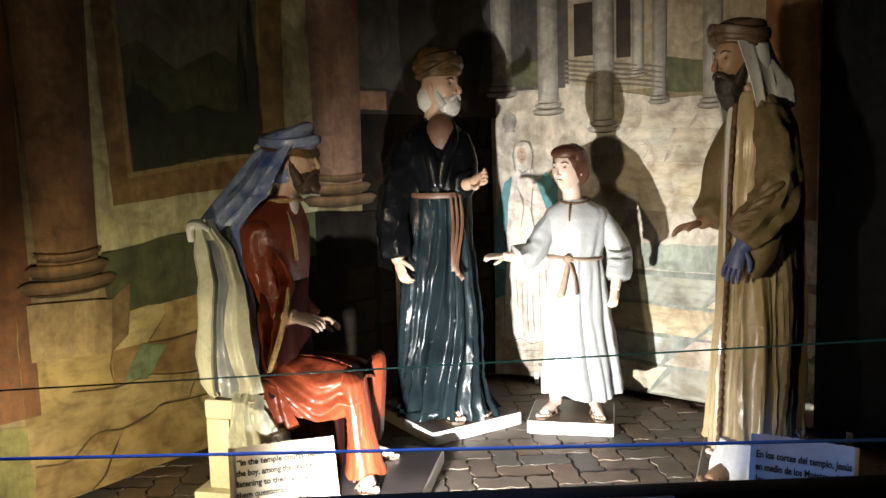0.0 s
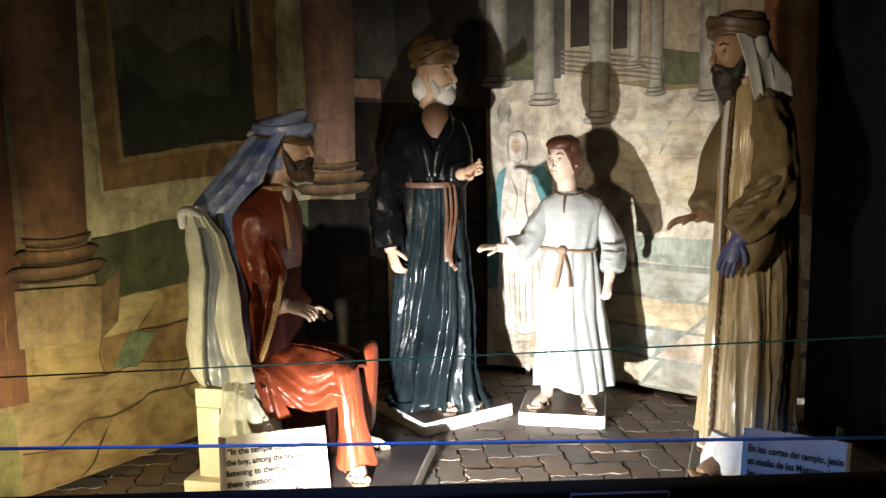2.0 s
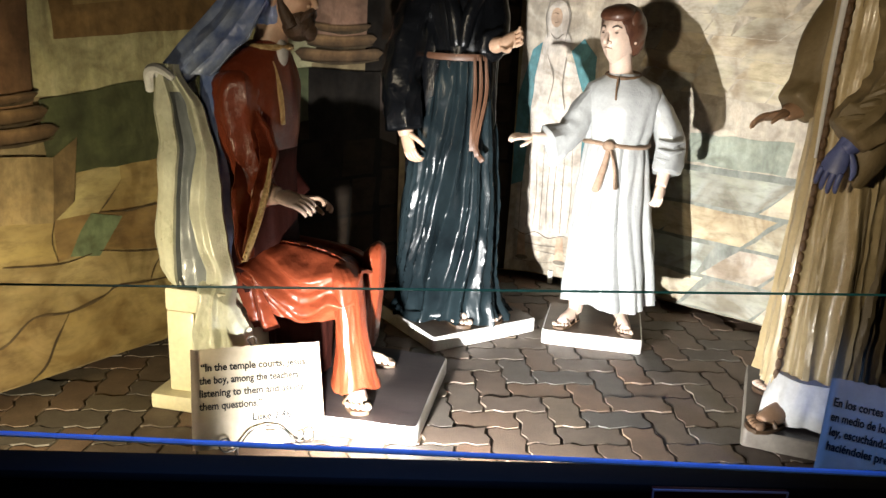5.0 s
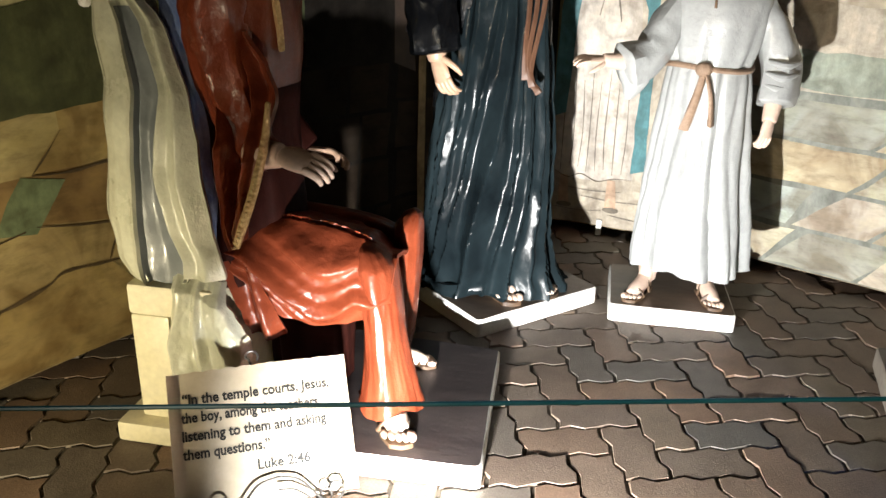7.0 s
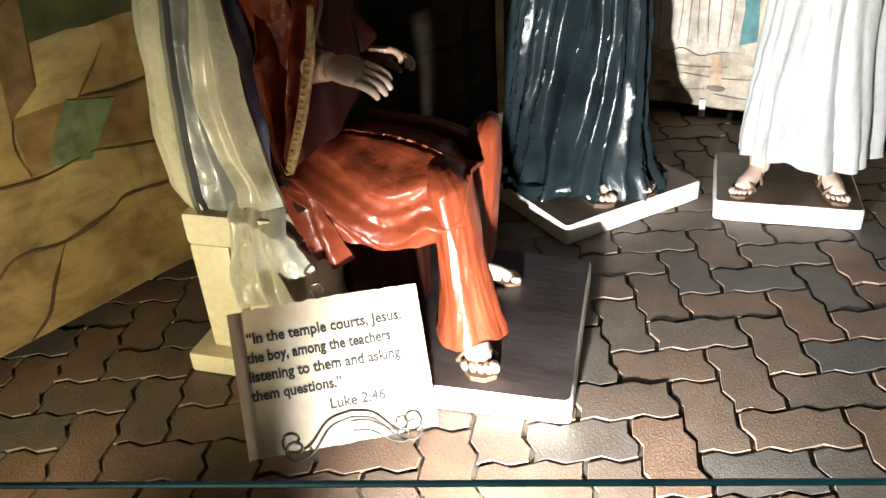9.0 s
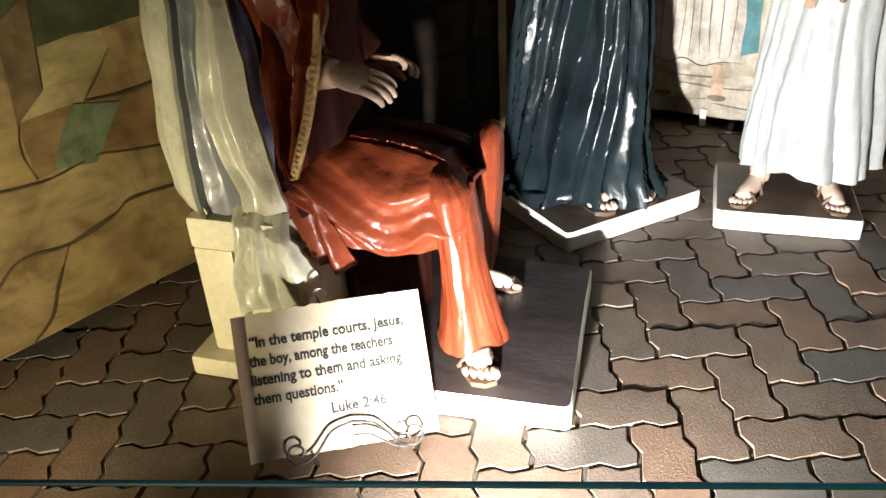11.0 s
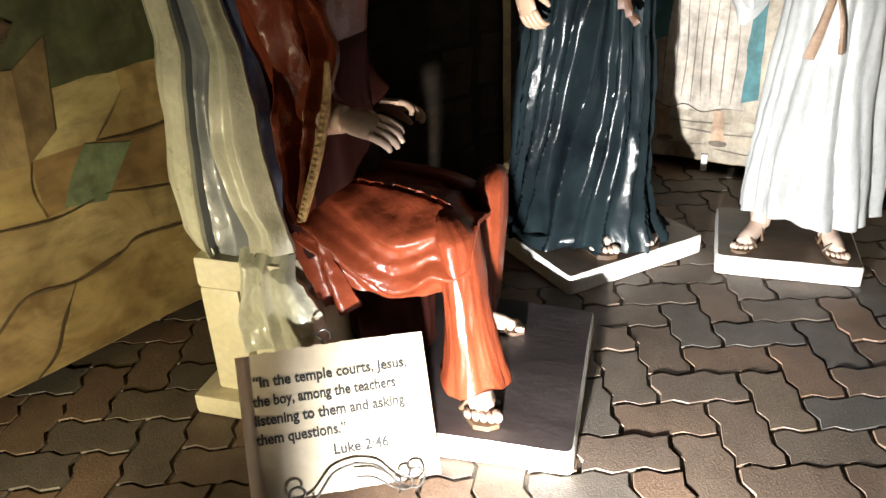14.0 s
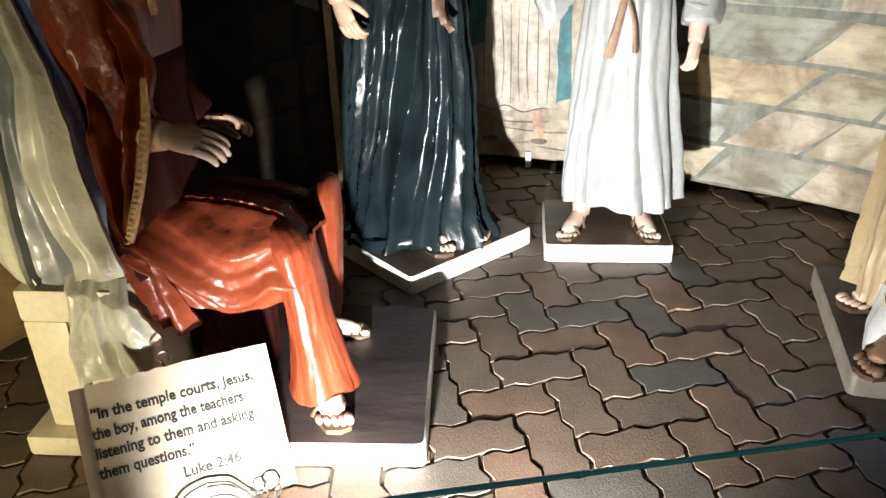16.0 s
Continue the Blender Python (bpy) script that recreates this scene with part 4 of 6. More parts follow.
slabs("painted_slab", 3.98, 5.26, 0.05, 0.70, 4, 0.42, MU["cool"], 3, 21, -0.02, 0.8, 0.010)
patch("painted_teal_pool", [[(4.36, 0.72), (4.80, 0.71), (4.82, 0.86), (4.36, 0.85)]], MU["pool"], 3, 0.012)
for k in range(5):
    patch("painted_step", [[(3.92, 1.735 + 0.026 * k), (4.50, 1.65 + 0.026 * k), (4.50, 1.658 + 0.026 * k), (3.92, 1.745 + 0.026 * k)]], MU["stripe"], 4, 0.004)
patch("painted_door", [quad(3.975, 1.86, 4.09, 2.14)], MU["door"], 3)
patch("painted_door", [quad(4.22, 1.83, 4.30, 2.14)], MU["door"], 3)
patch("painted_hedge", [[(4.50, 1.64), (4.70, 1.62), (4.72, 1.77), (4.50, 1.81)]], MU["hedge"], 3, 0.02)
patch("painted_hedge", [quad(3.60, 1.72, 3.78, 1.86)], MU["hedge"], 3, 0.02)
for s0, s1, z0 in ((3.48, 3.60, 1.72), (3.76, 3.88, 1.61), (4.085, 4.205, 1.50), (4.31, 4.375, 1.75), (4.425, 4.50, 1.61), (4.69, 4.785, 1.58)):
    painted_column(s0, s1, z0, TOP, MU["column"], 4, 0.06 * (s1 - s0) / 0.11)
patch("painted_urn", [oval(3.58, 1.53, 0.045, 0.05)], MU["column"], 4)
# robed figure painted on the courtyard
patch("painted_skirt", [[(3.50, 0.27), (3.56, 0.24), (3.62, 0.26), (3.69, 0.235), (3.76, 0.255), (3.84, 0.26), (3.83, 0.70), (3.79, 1.12), (3.58, 1.16), (3.51, 0.75)]], MU["veil"], 4)
patch("painted_mantle", [[(3.47, 0.50), (3.53, 0.52), (3.56, 1.05), (3.59, 1.22), (3.54, 1.18), (3.48, 0.95)]], MU["tealpaint"], 5, 0.008)
patch("painted_mantle", [[(3.83, 0.29), (3.89, 0.31), (3.88, 0.70), (3.87, 1.16), (3.80, 1.24), (3.74, 1.18), (3.83, 0.95)]], MU["tealpaint"], 5, 0.008)
patch("painted_shawl", [oval(3.665, 1.20, 0.075, 0.09)], MU["veil"], 6, 0.006)
patch("painted_hood", [oval(3.665, 1.33, 0.062, 0.085)], MU["veil"], 7)
patch("painted_face", [oval(3.655, 1.335, 0.030, 0.046)], MU["rose"], 8)
for way in ([(3.615, 1.41), (3.60, 1.33), (3.615, 1.24)], [(3.70, 1.41), (3.722, 1.33), (3.705, 1.22)], [(3.63, 1.26), (3.66, 1.235), (3.695, 1.26)], [(3.62, 1.16), (3.66, 1.05), (3.64, 0.92)], [(3.72, 1.15), (3.71, 1.02), (3.73, 0.90)]):
    stroke(way, 0.010, MU["greystroke"], 8)
stroke([(3.635, 1.352), (3.65, 1.356), (3.668, 1.350)], 0.004, MU["stroke"], 9)
stroke([(3.645, 1.312), (3.655, 1.310), (3.664, 1.312)], 0.003, MU["stroke"], 9)
patch("painted_urn_foot", [[(3.545, 1.47), (3.615, 1.47), (3.60, 1.50), (3.56, 1.50)]], MU["column"], 4)
for s in (3.545, 3.755):
    patch("painted_leg", [[(s - 0.02, 0.12), (s + 0.03, 0.12), (s + 0.016, 0.25), (s - 0.018, 0.25)]], MU["rose"], 5, 0.004)
    patch("painted_sandal", [oval(s + 0.008, 0.118, 0.035, 0.012)], MU["stripe"], 6)
for k in range(8):
    a = 3.525 + 0.038 * k
    stroke([(a, 0.27 + 0.01 * (k % 3)), (a + 0.010 * math.sin(k), 0.45), (a - 0.006 * k / 8, 0.66 + 0.05 * (k % 2))], 0.007, MU["greystroke"], 5)
stroke([(3.50, 0.268), (3.56, 0.242), (3.62, 0.262), (3.69, 0.238), (3.76, 0.258), (3.84, 0.262)], 0.006, MU["stroke"], 5.5)
for a, b, z in ((3.52, 3.80, 0.20), (3.60, 3.95, 0.165), (3.50, 3.72, 0.105), (3.75, 3.98, 0.095), (3.88, 4.02, 0.22)):
    stroke([(a, z), ((a + b) / 2, z - 0.008), (b, z + 0.004)], 0.005, MU["greystroke"], 4.5)
# rust columns, then the unlit end with its shade put into near-black paint
patch("painted_column", [quad(5.00, 0.9, 5.10, TOP)], MU["pilaster"], 3)
painted_column(5.10, 5.26, 1.0, TOP, MU["umber"], 4, 0.0)
patch("shaded_dark_end", [quad(5.27, 0.04, ARC[-1] - 0.02, TOP)], MU["dark"], 5)
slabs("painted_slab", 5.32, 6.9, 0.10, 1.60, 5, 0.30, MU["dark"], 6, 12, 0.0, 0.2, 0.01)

# ---- ledge between the hall and the display ----
ledge = thing("barrier_ledge", "low black barrier ledge in front of the display", "barrier", (0, -1.935, 0), kind="structure")
ledge.rotation_euler.z = math.atan(0.245)
bm = bmesh.new()
box(bm, (-2.6, -0.04, 0), (2.5, 0.0, 0.52), 0.004)
part("ledge_panel", bm, M["black"], ledge)
bm = bmesh.new()
box(bm, (-2.6, -0.055, 0.52), (2.5, 0.01, 0.537), 0.004)
part("ledge_cap", bm, M["black"], ledge)


# ---- statues ----
def plinth(bm, corners, h, top, side, r=0.006):
    """A slab from its corners, running anticlockwise; thin chamfer round the top."""
    c = Vector((sum(p[0] for p in corners) / len(corners), sum(p[1] for p in corners) / len(corners), 0))
    pts = []
    for i, p in enumerate(corners):
        a, b, d = Vector((*corners[i - 1], 0)), Vector((*p, 0)), Vector((*corners[(i + 1) % len(corners)], 0))
        for k in range(4):
            u = k / 3
            pa, pb = b + (a - b).normalized() * 0.018, b + (d - b).normalized() * 0.018
            pts.append(pa * (1 - u) ** 2 + b * 2 * u * (1 - u) + pb * u * u)
    out = []
    for i, p in enumerate(pts):
        q = pts[(i + 1) % len(pts)]
        n = max(1, int((q - p).length / 0.05))
        out += [p + (q - p) * (k / n) for k in range(n)]
    def ring(z, inset):
        return [Vector((p.x, p.y, 0)) + (c - p).normalized() * (inset + 0.002 * noise.noise(p * 25)) + Vector((0, 0, z + 0.0015 * noise.noise(p * 14))) for p in out]
    rows = loft(bm, [ring(0, 0), ring(h - r, 0), ring(h, r)], side, True)
    for f in rows[-1][0].link_faces:
        if len(f.verts) > 4:
            f.material_index = top
    return rows


def statue(name, mats, build, label, origin):
    bm = bmesh.new()
    names = list(mats)
    build(bm, {k: i for i, k in enumerate(names)})
    bmesh.ops.recalc_face_normals(bm, faces=bm.faces)
    return tagged(finish(bm, name, [M[k] for k in names], origin=origin), label, "statue", "display statues")


def wrap(bm, centre, radii, idx, turns=5, yaw=0.0, tilt=8.0, thick=0.026):
    """Turban: a dome with bands of cloth wound round it."""
    blob(bm, centre, radii, yaw, idx, None, 30, 18, 0.05)
    for k in range(turns):
        t = pose(*centre, tilt * (k % 3 - 1), tilt * ((k + 1) % 3 - 1) - 6, yaw)
        z = radii[2] * (-0.62 + 1.15 * k / max(turns - 1, 1))
        s = math.sqrt(max(0.1, 1 - (z / radii[2]) ** 2)) * 0.97
        pts = [t @ Vector((radii[0] * s * math.cos(a), radii[1] * s * math.sin(a), z + 0.008 * math.sin(2 * a + k))) for a in (2 * math.pi * q / 16 for q in range(17))]
        tube(bm, pts, [thick * 0.8, thick, thick * 0.85, thick], idx, 8, 3, 3, 0.12)


def boy(bm, I):
    hem = [(0.165, 0.257, 0.175, 0.185, 0.145), (0.35, 0.25, 0.17, 0.172, 0.135), (0.60, 0.24, 0.165, 0.150, 0.118), (0.78, 0.234, 0.16, 0.132, 0.104), (0.845, 0.232, 0.16, 0.122, 0.098)]
    robe(bm, hem, 2.0, I["grey"], (11, 19), (0.06, 0.17), 140, 40)
    top = [(0.835, 0.232, 0.16, 0.122, 0.098), (0.90, 0.234, 0.158, 0.142, 0.112), (0.98, 0.238, 0.158, 0.150, 0.110), (1.04, 0.24, 0.158, 0.156, 0.096), (1.075, 0.24, 0.158, 0.140, 0.078), (1.10, 0.238, 0.157, 0.092, 0.062), (1.118, 0.236, 0.155, 0.060, 0.052)]
    robe(bm, top, 4.0, I["grey"], (8, 15), (0.0, 0.07), 90, 20)
    tube(bm, [(0.232 + 0.128 * math.cos(a), 0.16 + 0.104 * math.sin(a), 0.842 + 0.006 * math.sin(2 * a)) for a in (2 * math.pi * k / 20 for k in range(21))], [0.010] * 2, I["rope"], 8, 2, 2, 0.2)
    blob(bm, (0.205, 0.05, 0.842), (0.026, 0.018, 0.022), 0, I["rope"], None, 12, 8)
    tube(bm, [(0.205, 0.045, 0.835), (0.19, 0.035, 0.76), (0.165, 0.03, 0.66)], [0.009, 0.012, 0.015], I["rope"], 10, 4, 3, 0.2, 0.5)
    tube(bm, [(0.212, 0.045, 0.835), (0.235, 0.032, 0.76), (0.245, 0.03, 0.675)], [0.009, 0.012, 0.015], I["rope"], 10, 4, 3, 0.2, 0.5)
    tube(bm, [(0.236 + 0.066 * math.cos(a), 0.155 + 0.058 * math.sin(a), 1.112 - 0.012 * math.sin(-a)) for a in (2 * math.pi * k / 16 for k in range(17))], [0.008] * 2, I["braid"], 8, 2)
    tube(bm, [(0.215, 0.072, 1.10), (0.213, 0.062, 1.06), (0.214, 0.056, 1.02)], [0.004] * 2, I["braid"], 6, 3)
    tube(bm, [(0.14, 0.155, 1.045), (0.085, 0.12, 0.955), (0.045, 0.075, 0.878), (-0.03, 0.03, 0.845)], [0.044, 0.054, 0.056, 0.066], I["grey"], 20, 6, 5, 0.10, 1.0, 0.7, rough=0.13)
    tube(bm, [(-0.005, 0.045, 0.845), (0.0, 0.04, 0.80), (-0.012, 0.035, 0.745)], [0.05, 0.045, 0.012], I["grey"], 14, 4, 3, 0.08, 0.6)
    tube(bm, [(-0.02, 0.035, 0.855), (-0.06, 0.015, 0.858), (-0.095, 0.0, 0.862)], [0.026, 0.024, 0.02], I["pale"], 12, 4)
    hand(bm, aim((-0.095, 0.0, 0.862), (-1, -0.35, 0.05), (0.2, -0.3, 1)), I["pale"], 0.62, 0.28)
    tube(bm, [(0.34, 0.155, 1.045), (0.40, 0.15, 0.955), (0.44, 0.14, 0.85), (0.435, 0.10, 0.745)], [0.042, 0.052, 0.056, 0.056], I["grey"], 20, 6, 5, 0.11, 1.0, 2.2, rough=0.13)
    for k in range(3):
        tube(bm, [(0.395, 0.09, 0.80 + 0.035 * k), (0.44, 0.07, 0.79 + 0.035 * k), (0.485, 0.10, 0.80 + 0.035 * k)], [0.006, 0.014, 0.006], I["grey"], 8, 4)
    tube(bm, [(0.43, 0.10, 0.76), (0.425, 0.085, 0.72), (0.42, 0.07, 0.695)], [0.028, 0.025, 0.022], I["pale"], 12, 4)
    hand(bm, aim((0.42, 0.07, 0.695), (-0.12, -0.22, -1), (0.6, -0.8, 0)), I["pale"], 0.62, 0.45)
    tube(bm, [(0.228, 0.155, 1.08), (0.222, 0.152, 1.14), (0.214, 0.148, 1.20)], [0.05, 0.045, 0.044], I["pale"], 18, 4)
    head(bm, (0.207, 0.145, 1.258), 238, I["pale"], I["line"], 0.92)
    t = pose(0.207, 0.145, 1.258, 0, 0, 238)
    blob(bm, t @ Vector((-0.022, 0, 0.026)), (0.092, 0.088, 0.100), 238, I["hair"], None, 36, 22, 0.04)
    blob(bm, t @ Vector((-0.042, 0, -0.012)), (0.060, 0.080, 0.072), 238, I["hair"], None, 30, 18, 0.06)
    blob(bm, t @ Vector((0.030, 0, 0.086)), (0.058, 0.070, 0.034), 238, I["hair"], None, 26, 14, 0.05, 14, 18)
    for s in (-1, 1):
        blob(bm, t @ Vector((-0.008, 0.066 * s, 0.052)), (0.040, 0.018, 0.050), 238, I["hair"], None, 18, 12, 0.05)
    foot(bm, (0.128, 0.165, 0.06), 244, I["pale"], I["sandal"], 0.72, -1)
    foot(bm, (0.318, 0.175, 0.06), 282, I["pale"], I["sandal"], 0.72, 1)
    for x, y in ((0.128, 0.17), (0.318, 0.175)):
        tube(bm, [(x, y, 0.22), (x, y, 0.15), (x, y - 0.005, 0.10)], [0.04, 0.034, 0.028], I["pale"], 14, 3)


def elder(bm, I):
    low = [(0.066, -0.415, 0.080, 0.240, 0.165), (0.085, -0.412, 0.080, 0.236, 0.160), (0.13, -0.420, 0.080, 0.212, 0.155), (0.25, -0.430, 0.072, 0.196, 0.160), (0.55, -0.432, 0.08, 0.186, 0.152), (0.80, -0.425, 0.085, 0.165, 0.138), (1.05, -0.418, 0.09, 0.130, 0.120), (1.17, -0.418, 0.092, 0.114, 0.110)]
    robe(bm, low, 6.0, I["teal"], (11, 19), (0.11, 0.22), 220, 60, crease=0.07, ridge=True, sweep=0.6)
    chest = [(1.150, -0.412, 0.090, 0.128, 0.112), (1.250, -0.420, 0.090, 0.143, 0.123), (1.360, -0.430, 0.090, 0.157, 0.128), (1.440, -0.440, 0.090, 0.158, 0.109), (1.485, -0.435, 0.090, 0.123, 0.085), (1.515, -0.425, 0.088, 0.075, 0.062)]
    robe(bm, chest, 3.0, I["coat"], (8, 13), (0.0, 0.06), 90, 20)
    back = [(0.620, -0.450, 0.140, 0.172, 0.142), (0.900, -0.450, 0.125, 0.176, 0.138), (1.200, -0.440, 0.120, 0.167, 0.133), (1.400, -0.435, 0.105, 0.167, 0.119), (1.460, -0.430, 0.100, 0.141, 0.095)]
    robe(bm, back, 9.0, I["coat"], (9, 15), (0.03, 0.14), 110, 30)
    # brown shirt front and collar
    blob(bm, (-0.385, 0.016, 1.432), (0.076, 0.046, 0.112), 0, I["brown"], None, 26, 16, 0.04)
    tube(bm, [(-0.465, 0.05, 1.515), (-0.455, -0.005, 1.42), (-0.42, -0.035, 1.32), (-0.41, -0.035, 1.20)], [0.018, 0.03, 0.03, 0.022], I["coat"], 12, 5, 2, 0.12)
    tube(bm, [(-0.345, 0.04, 1.515), (-0.322, 0.005, 1.42), (-0.36, -0.022, 1.32), (-0.385, -0.03, 1.20)], [0.018, 0.03, 0.03, 0.022], I["coat"], 12, 5, 2, 0.12)
    tube(bm, [(-0.412 + 0.152 * math.cos(a), 0.09 + 0.126 * math.sin(a), 1.165 + 0.008 * math.sin(a)) for a in (2 * math.pi * k / 20 for k in range(21))], [0.012] * 2, I["brown"], 9, 2, 3, 0.25)
    for k in range(3):
        x = -0.335 + 0.022 * k
        tube(bm, [(x, -0.025, 1.16), (x + 0.01, -0.045, 1.02), (x + 0.006 - 0.012 * k, -0.055, 0.90 - 0.04 * k), (x + 0.012, -0.06, 0.80 - 0.02 * k)], [0.006, 0.007, 0.007, 0.011], I["brown"], 8, 6, 3, 0.3)
    # hanging sleeve and arm
    tube(bm, [(-0.545, 0.05, 1.42), (-0.60, 0.01, 1.28), (-0.625, -0.035, 1.10), (-0.615, -0.058, 0.98), (-0.598, -0.07, 0.875)], [0.064, 0.070, 0.072, 0.074, 0.074], I["coat"], 24, 7, 6, 0.10, 1.0, 1.1, rough=0.13)
    tube(bm, [(-0.60, -0.065, 0.92), (-0.595, -0.072, 0.87), (-0.592, -0.078, 0.845)], [0.04, 0.034, 0.026], I["skin"], 12, 4)
    hand(bm, aim((-0.592, -0.078, 0.85), (0.35, -0.05, -1), (-0.55, -0.8, -0.1)), I["skin"], 0.85, 0.42)
    # raised arm
    tube(bm, [(-0.315, 0.09, 1.42), (-0.275, 0.05, 1.30), (-0.275, -0.005, 1.22), (-0.258, -0.04, 1.212)], [0.06, 0.064, 0.062, 0.060], I["coat"], 22, 6, 5, 0.10, 1.0, 0.4, rough=0.13)
    tube(bm, [(-0.275, -0.02, 1.205), (-0.245, -0.05, 1.21), (-0.225, -0.065, 1.215)], [0.032, 0.03, 0.026], I["skin"], 12, 4)
    hand(bm, aim((-0.228, -0.065, 1.215), (0.8, -0.35, 0.28), (0.3, 0.85, -0.3)), I["skin"], 0.80, 0.42)
    # head
    tube(bm, [(-0.425, 0.088, 1.47), (-0.42, 0.085, 1.54), (-0.41, 0.082, 1.60)], [0.064, 0.056, 0.055], I["skin"], 18, 4)
    head(bm, (-0.395, 0.075, 1.665), 340, I["skin"], I["line"], 1.0)
    t = pose(-0.395, 0.075, 1.665, 0, 0, 340)
    blob(bm, t @ Vector((0.052, 0, -0.082)), (0.052, 0.056, 0.056), 340, I["grizzle"], None, 28, 18, 0.10)
    for s in (-1, 1):
        tube(bm, [t @ Vector((0.012, 0.064 * s, 0.02)), t @ Vector((0.026, 0.056 * s, -0.04)), t @ Vector((0.045, 0.042 * s, -0.085))], [0.007, 0.018, 0.026], I["grizzle"], 10, 4)
        tube(bm, [t @ Vector((0.10, 0.004 * s, -0.036)), t @ Vector((0.088, 0.028 * s, -0.052)), t @ Vector((0.07, 0.04 * s, -0.075))], [0.008, 0.010, 0.006], I["grizzle"], 8, 4)
    blob(bm, t @ Vector((-0.055, 0, -0.045)), (0.058, 0.078, 0.075), 340, I["grizzle"], None, 26, 16, 0.10)
    wrap(bm, t @ Vector((-0.008, 0, 0.105)), (0.115, 0.105, 0.072), I["gold"], 6, 340, 10, 0.018)
    blob(bm, t @ Vector((-0.035, 0, 0.150)), (0.078, 0.072, 0.060), 340, I["gold"], None, 20, 12, 0.08)
    # feet
    foot(bm, (-0.415, 0.085, 0.06), 300, I["pale"], I["sandal"], 0.98, 1)
    foot(bm, (-0.325, 0.13, 0.06), 318, I["pale"], I["sandal"], 0.90, -1)
    tube(bm, [(-0.62, 0.02, 0.075), (-0.54, -0.05, 0.07), (-0.44, -0.055, 0.10), (-0.33, -0.01, 0.115), (-0.22, 0.06, 0.08)], [0.02, 0.028, 0.022, 0.024, 0.018], I["teal"], 12, 6, 3, 0.15)


def elder_tan(bm, I):
    low = [(0.150, 0.942, -0.430, 0.152, 0.180), (0.350, 0.949, -0.425, 0.147, 0.171), (0.620, 0.956, -0.420, 0.139, 0.160), (0.950, 0.963, -0.415, 0.133, 0.147), (1.250, 0.964, -0.410, 0.126, 0.142), (1.420, 0.963, -0.410, 0.113, 0.142), (1.500, 0.950, -0.415, 0.090, 0.109), (1.545, 0.935, -0.420, 0.055, 0.071)]
    robe(bm, low, 5.0, I["tan"], (12, 19), (0.03, 0.17), 150, 50, ridge=True)
    coat = [(0.170, 0.999, -0.405, 0.144, 0.176), (0.600, 1.007, -0.400, 0.134, 0.163), (1.000, 1.003, -0.395, 0.131, 0.157), (1.250, 0.998, -0.395, 0.131, 0.160), (1.420, 0.987, -0.400, 0.117, 0.160), (1.500, 0.974, -0.405, 0.092, 0.123), (1.535, 0.967, -0.410, 0.062, 0.085)]
    robe(bm, coat, 1.0, I["olive"], (9, 16), (0.06, 0.20), 150, 50, crease=0.08, ridge=True)
    # braided front border and pale facing
    border = [(0.876, -0.486, 1.50), (0.866, -0.506, 1.40), (0.857, -0.508, 1.20), (0.850, -0.514, 0.92), (0.838, -0.526, 0.62), (0.826, -0.538, 0.36), (0.816, -0.548, 0.17)]
    tube(bm, border, [0.009] * 2, I["braid"], 8, 10, 2, 0.15)
    tube(bm, [(x - 0.012, y + 0.016, z) for x, y, z in border[:4]], [0.011, 0.012, 0.010, 0.004], I["white"], 10, 8, 2, 0.1)
    for k in range(34):
        z = 1.40 - 0.036 * k
        x, y = float(np.interp(z, [p[2] for p in reversed(border)], [p[0] for p in reversed(border)])), float(np.interp(z, [p[2] for p in reversed(border)], [p[1] for p in reversed(border)]))
        blob(bm, (x - 0.002, y - 0.008, z), (0.010, 0.009, 0.02), 0, I["braid"], None, 8, 6)
    # arms
    tube(bm, [(0.985, -0.50, 1.455), (1.01, -0.565, 1.32), (1.005, -0.61, 1.17), (0.945, -0.635, 1.07), (0.885, -0.645, 1.005)], [0.062, 0.072, 0.080, 0.080, 0.072], I["olive"], 30, 9, 7, 0.13, 1.0, 0.9, rough=0.13)
    tube(bm, [(0.955, -0.635, 1.05), (0.945, -0.64, 0.95), (0.93, -0.64, 0.86)], [0.072, 0.055, 0.014], I["olive"], 16, 5, 4, 0.12, 0.6)
    for k in range(4):
        a = 0.02 * k
        tube(bm, [(1.05 - a, -0.645, 1.22 - 0.05 * k), (0.985 - 1.4 * a, -0.688, 1.19 - 0.042 * k), (0.93 - 1.4 * a, -0.675, 1.15 - 0.03 * k)], [0.008, 0.018, 0.007], I["olive"], 8, 4)
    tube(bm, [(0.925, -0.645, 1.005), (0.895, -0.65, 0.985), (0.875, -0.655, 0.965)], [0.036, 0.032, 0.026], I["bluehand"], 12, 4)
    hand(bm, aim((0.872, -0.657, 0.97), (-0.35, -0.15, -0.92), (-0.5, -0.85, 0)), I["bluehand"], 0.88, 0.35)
    tube(bm, [(0.93, -0.31, 1.42), (0.865, -0.30, 1.27), (0.84, -0.32, 1.13), (0.79, -0.36, 1.06)], [0.075, 0.082, 0.08, 0.065], I["olive"], 22, 6, 5, 0.10)
    tube(bm, [(0.80, -0.355, 1.06), (0.77, -0.37, 1.045), (0.755, -0.375, 1.04)], [0.034, 0.03, 0.026], I["dusky"], 12, 4)
    hand(bm, aim((0.758, -0.375, 1.04), (-0.95, -0.1, -0.22), (0, 0.35, 0.9)), I["dusky"], 0.80, 0.32)
    # head
    tube(bm, [(0.955, -0.42, 1.50), (0.935, -0.425, 1.56), (0.915, -0.43, 1.62)], [0.062, 0.054, 0.054], I["dusky"], 18, 4)
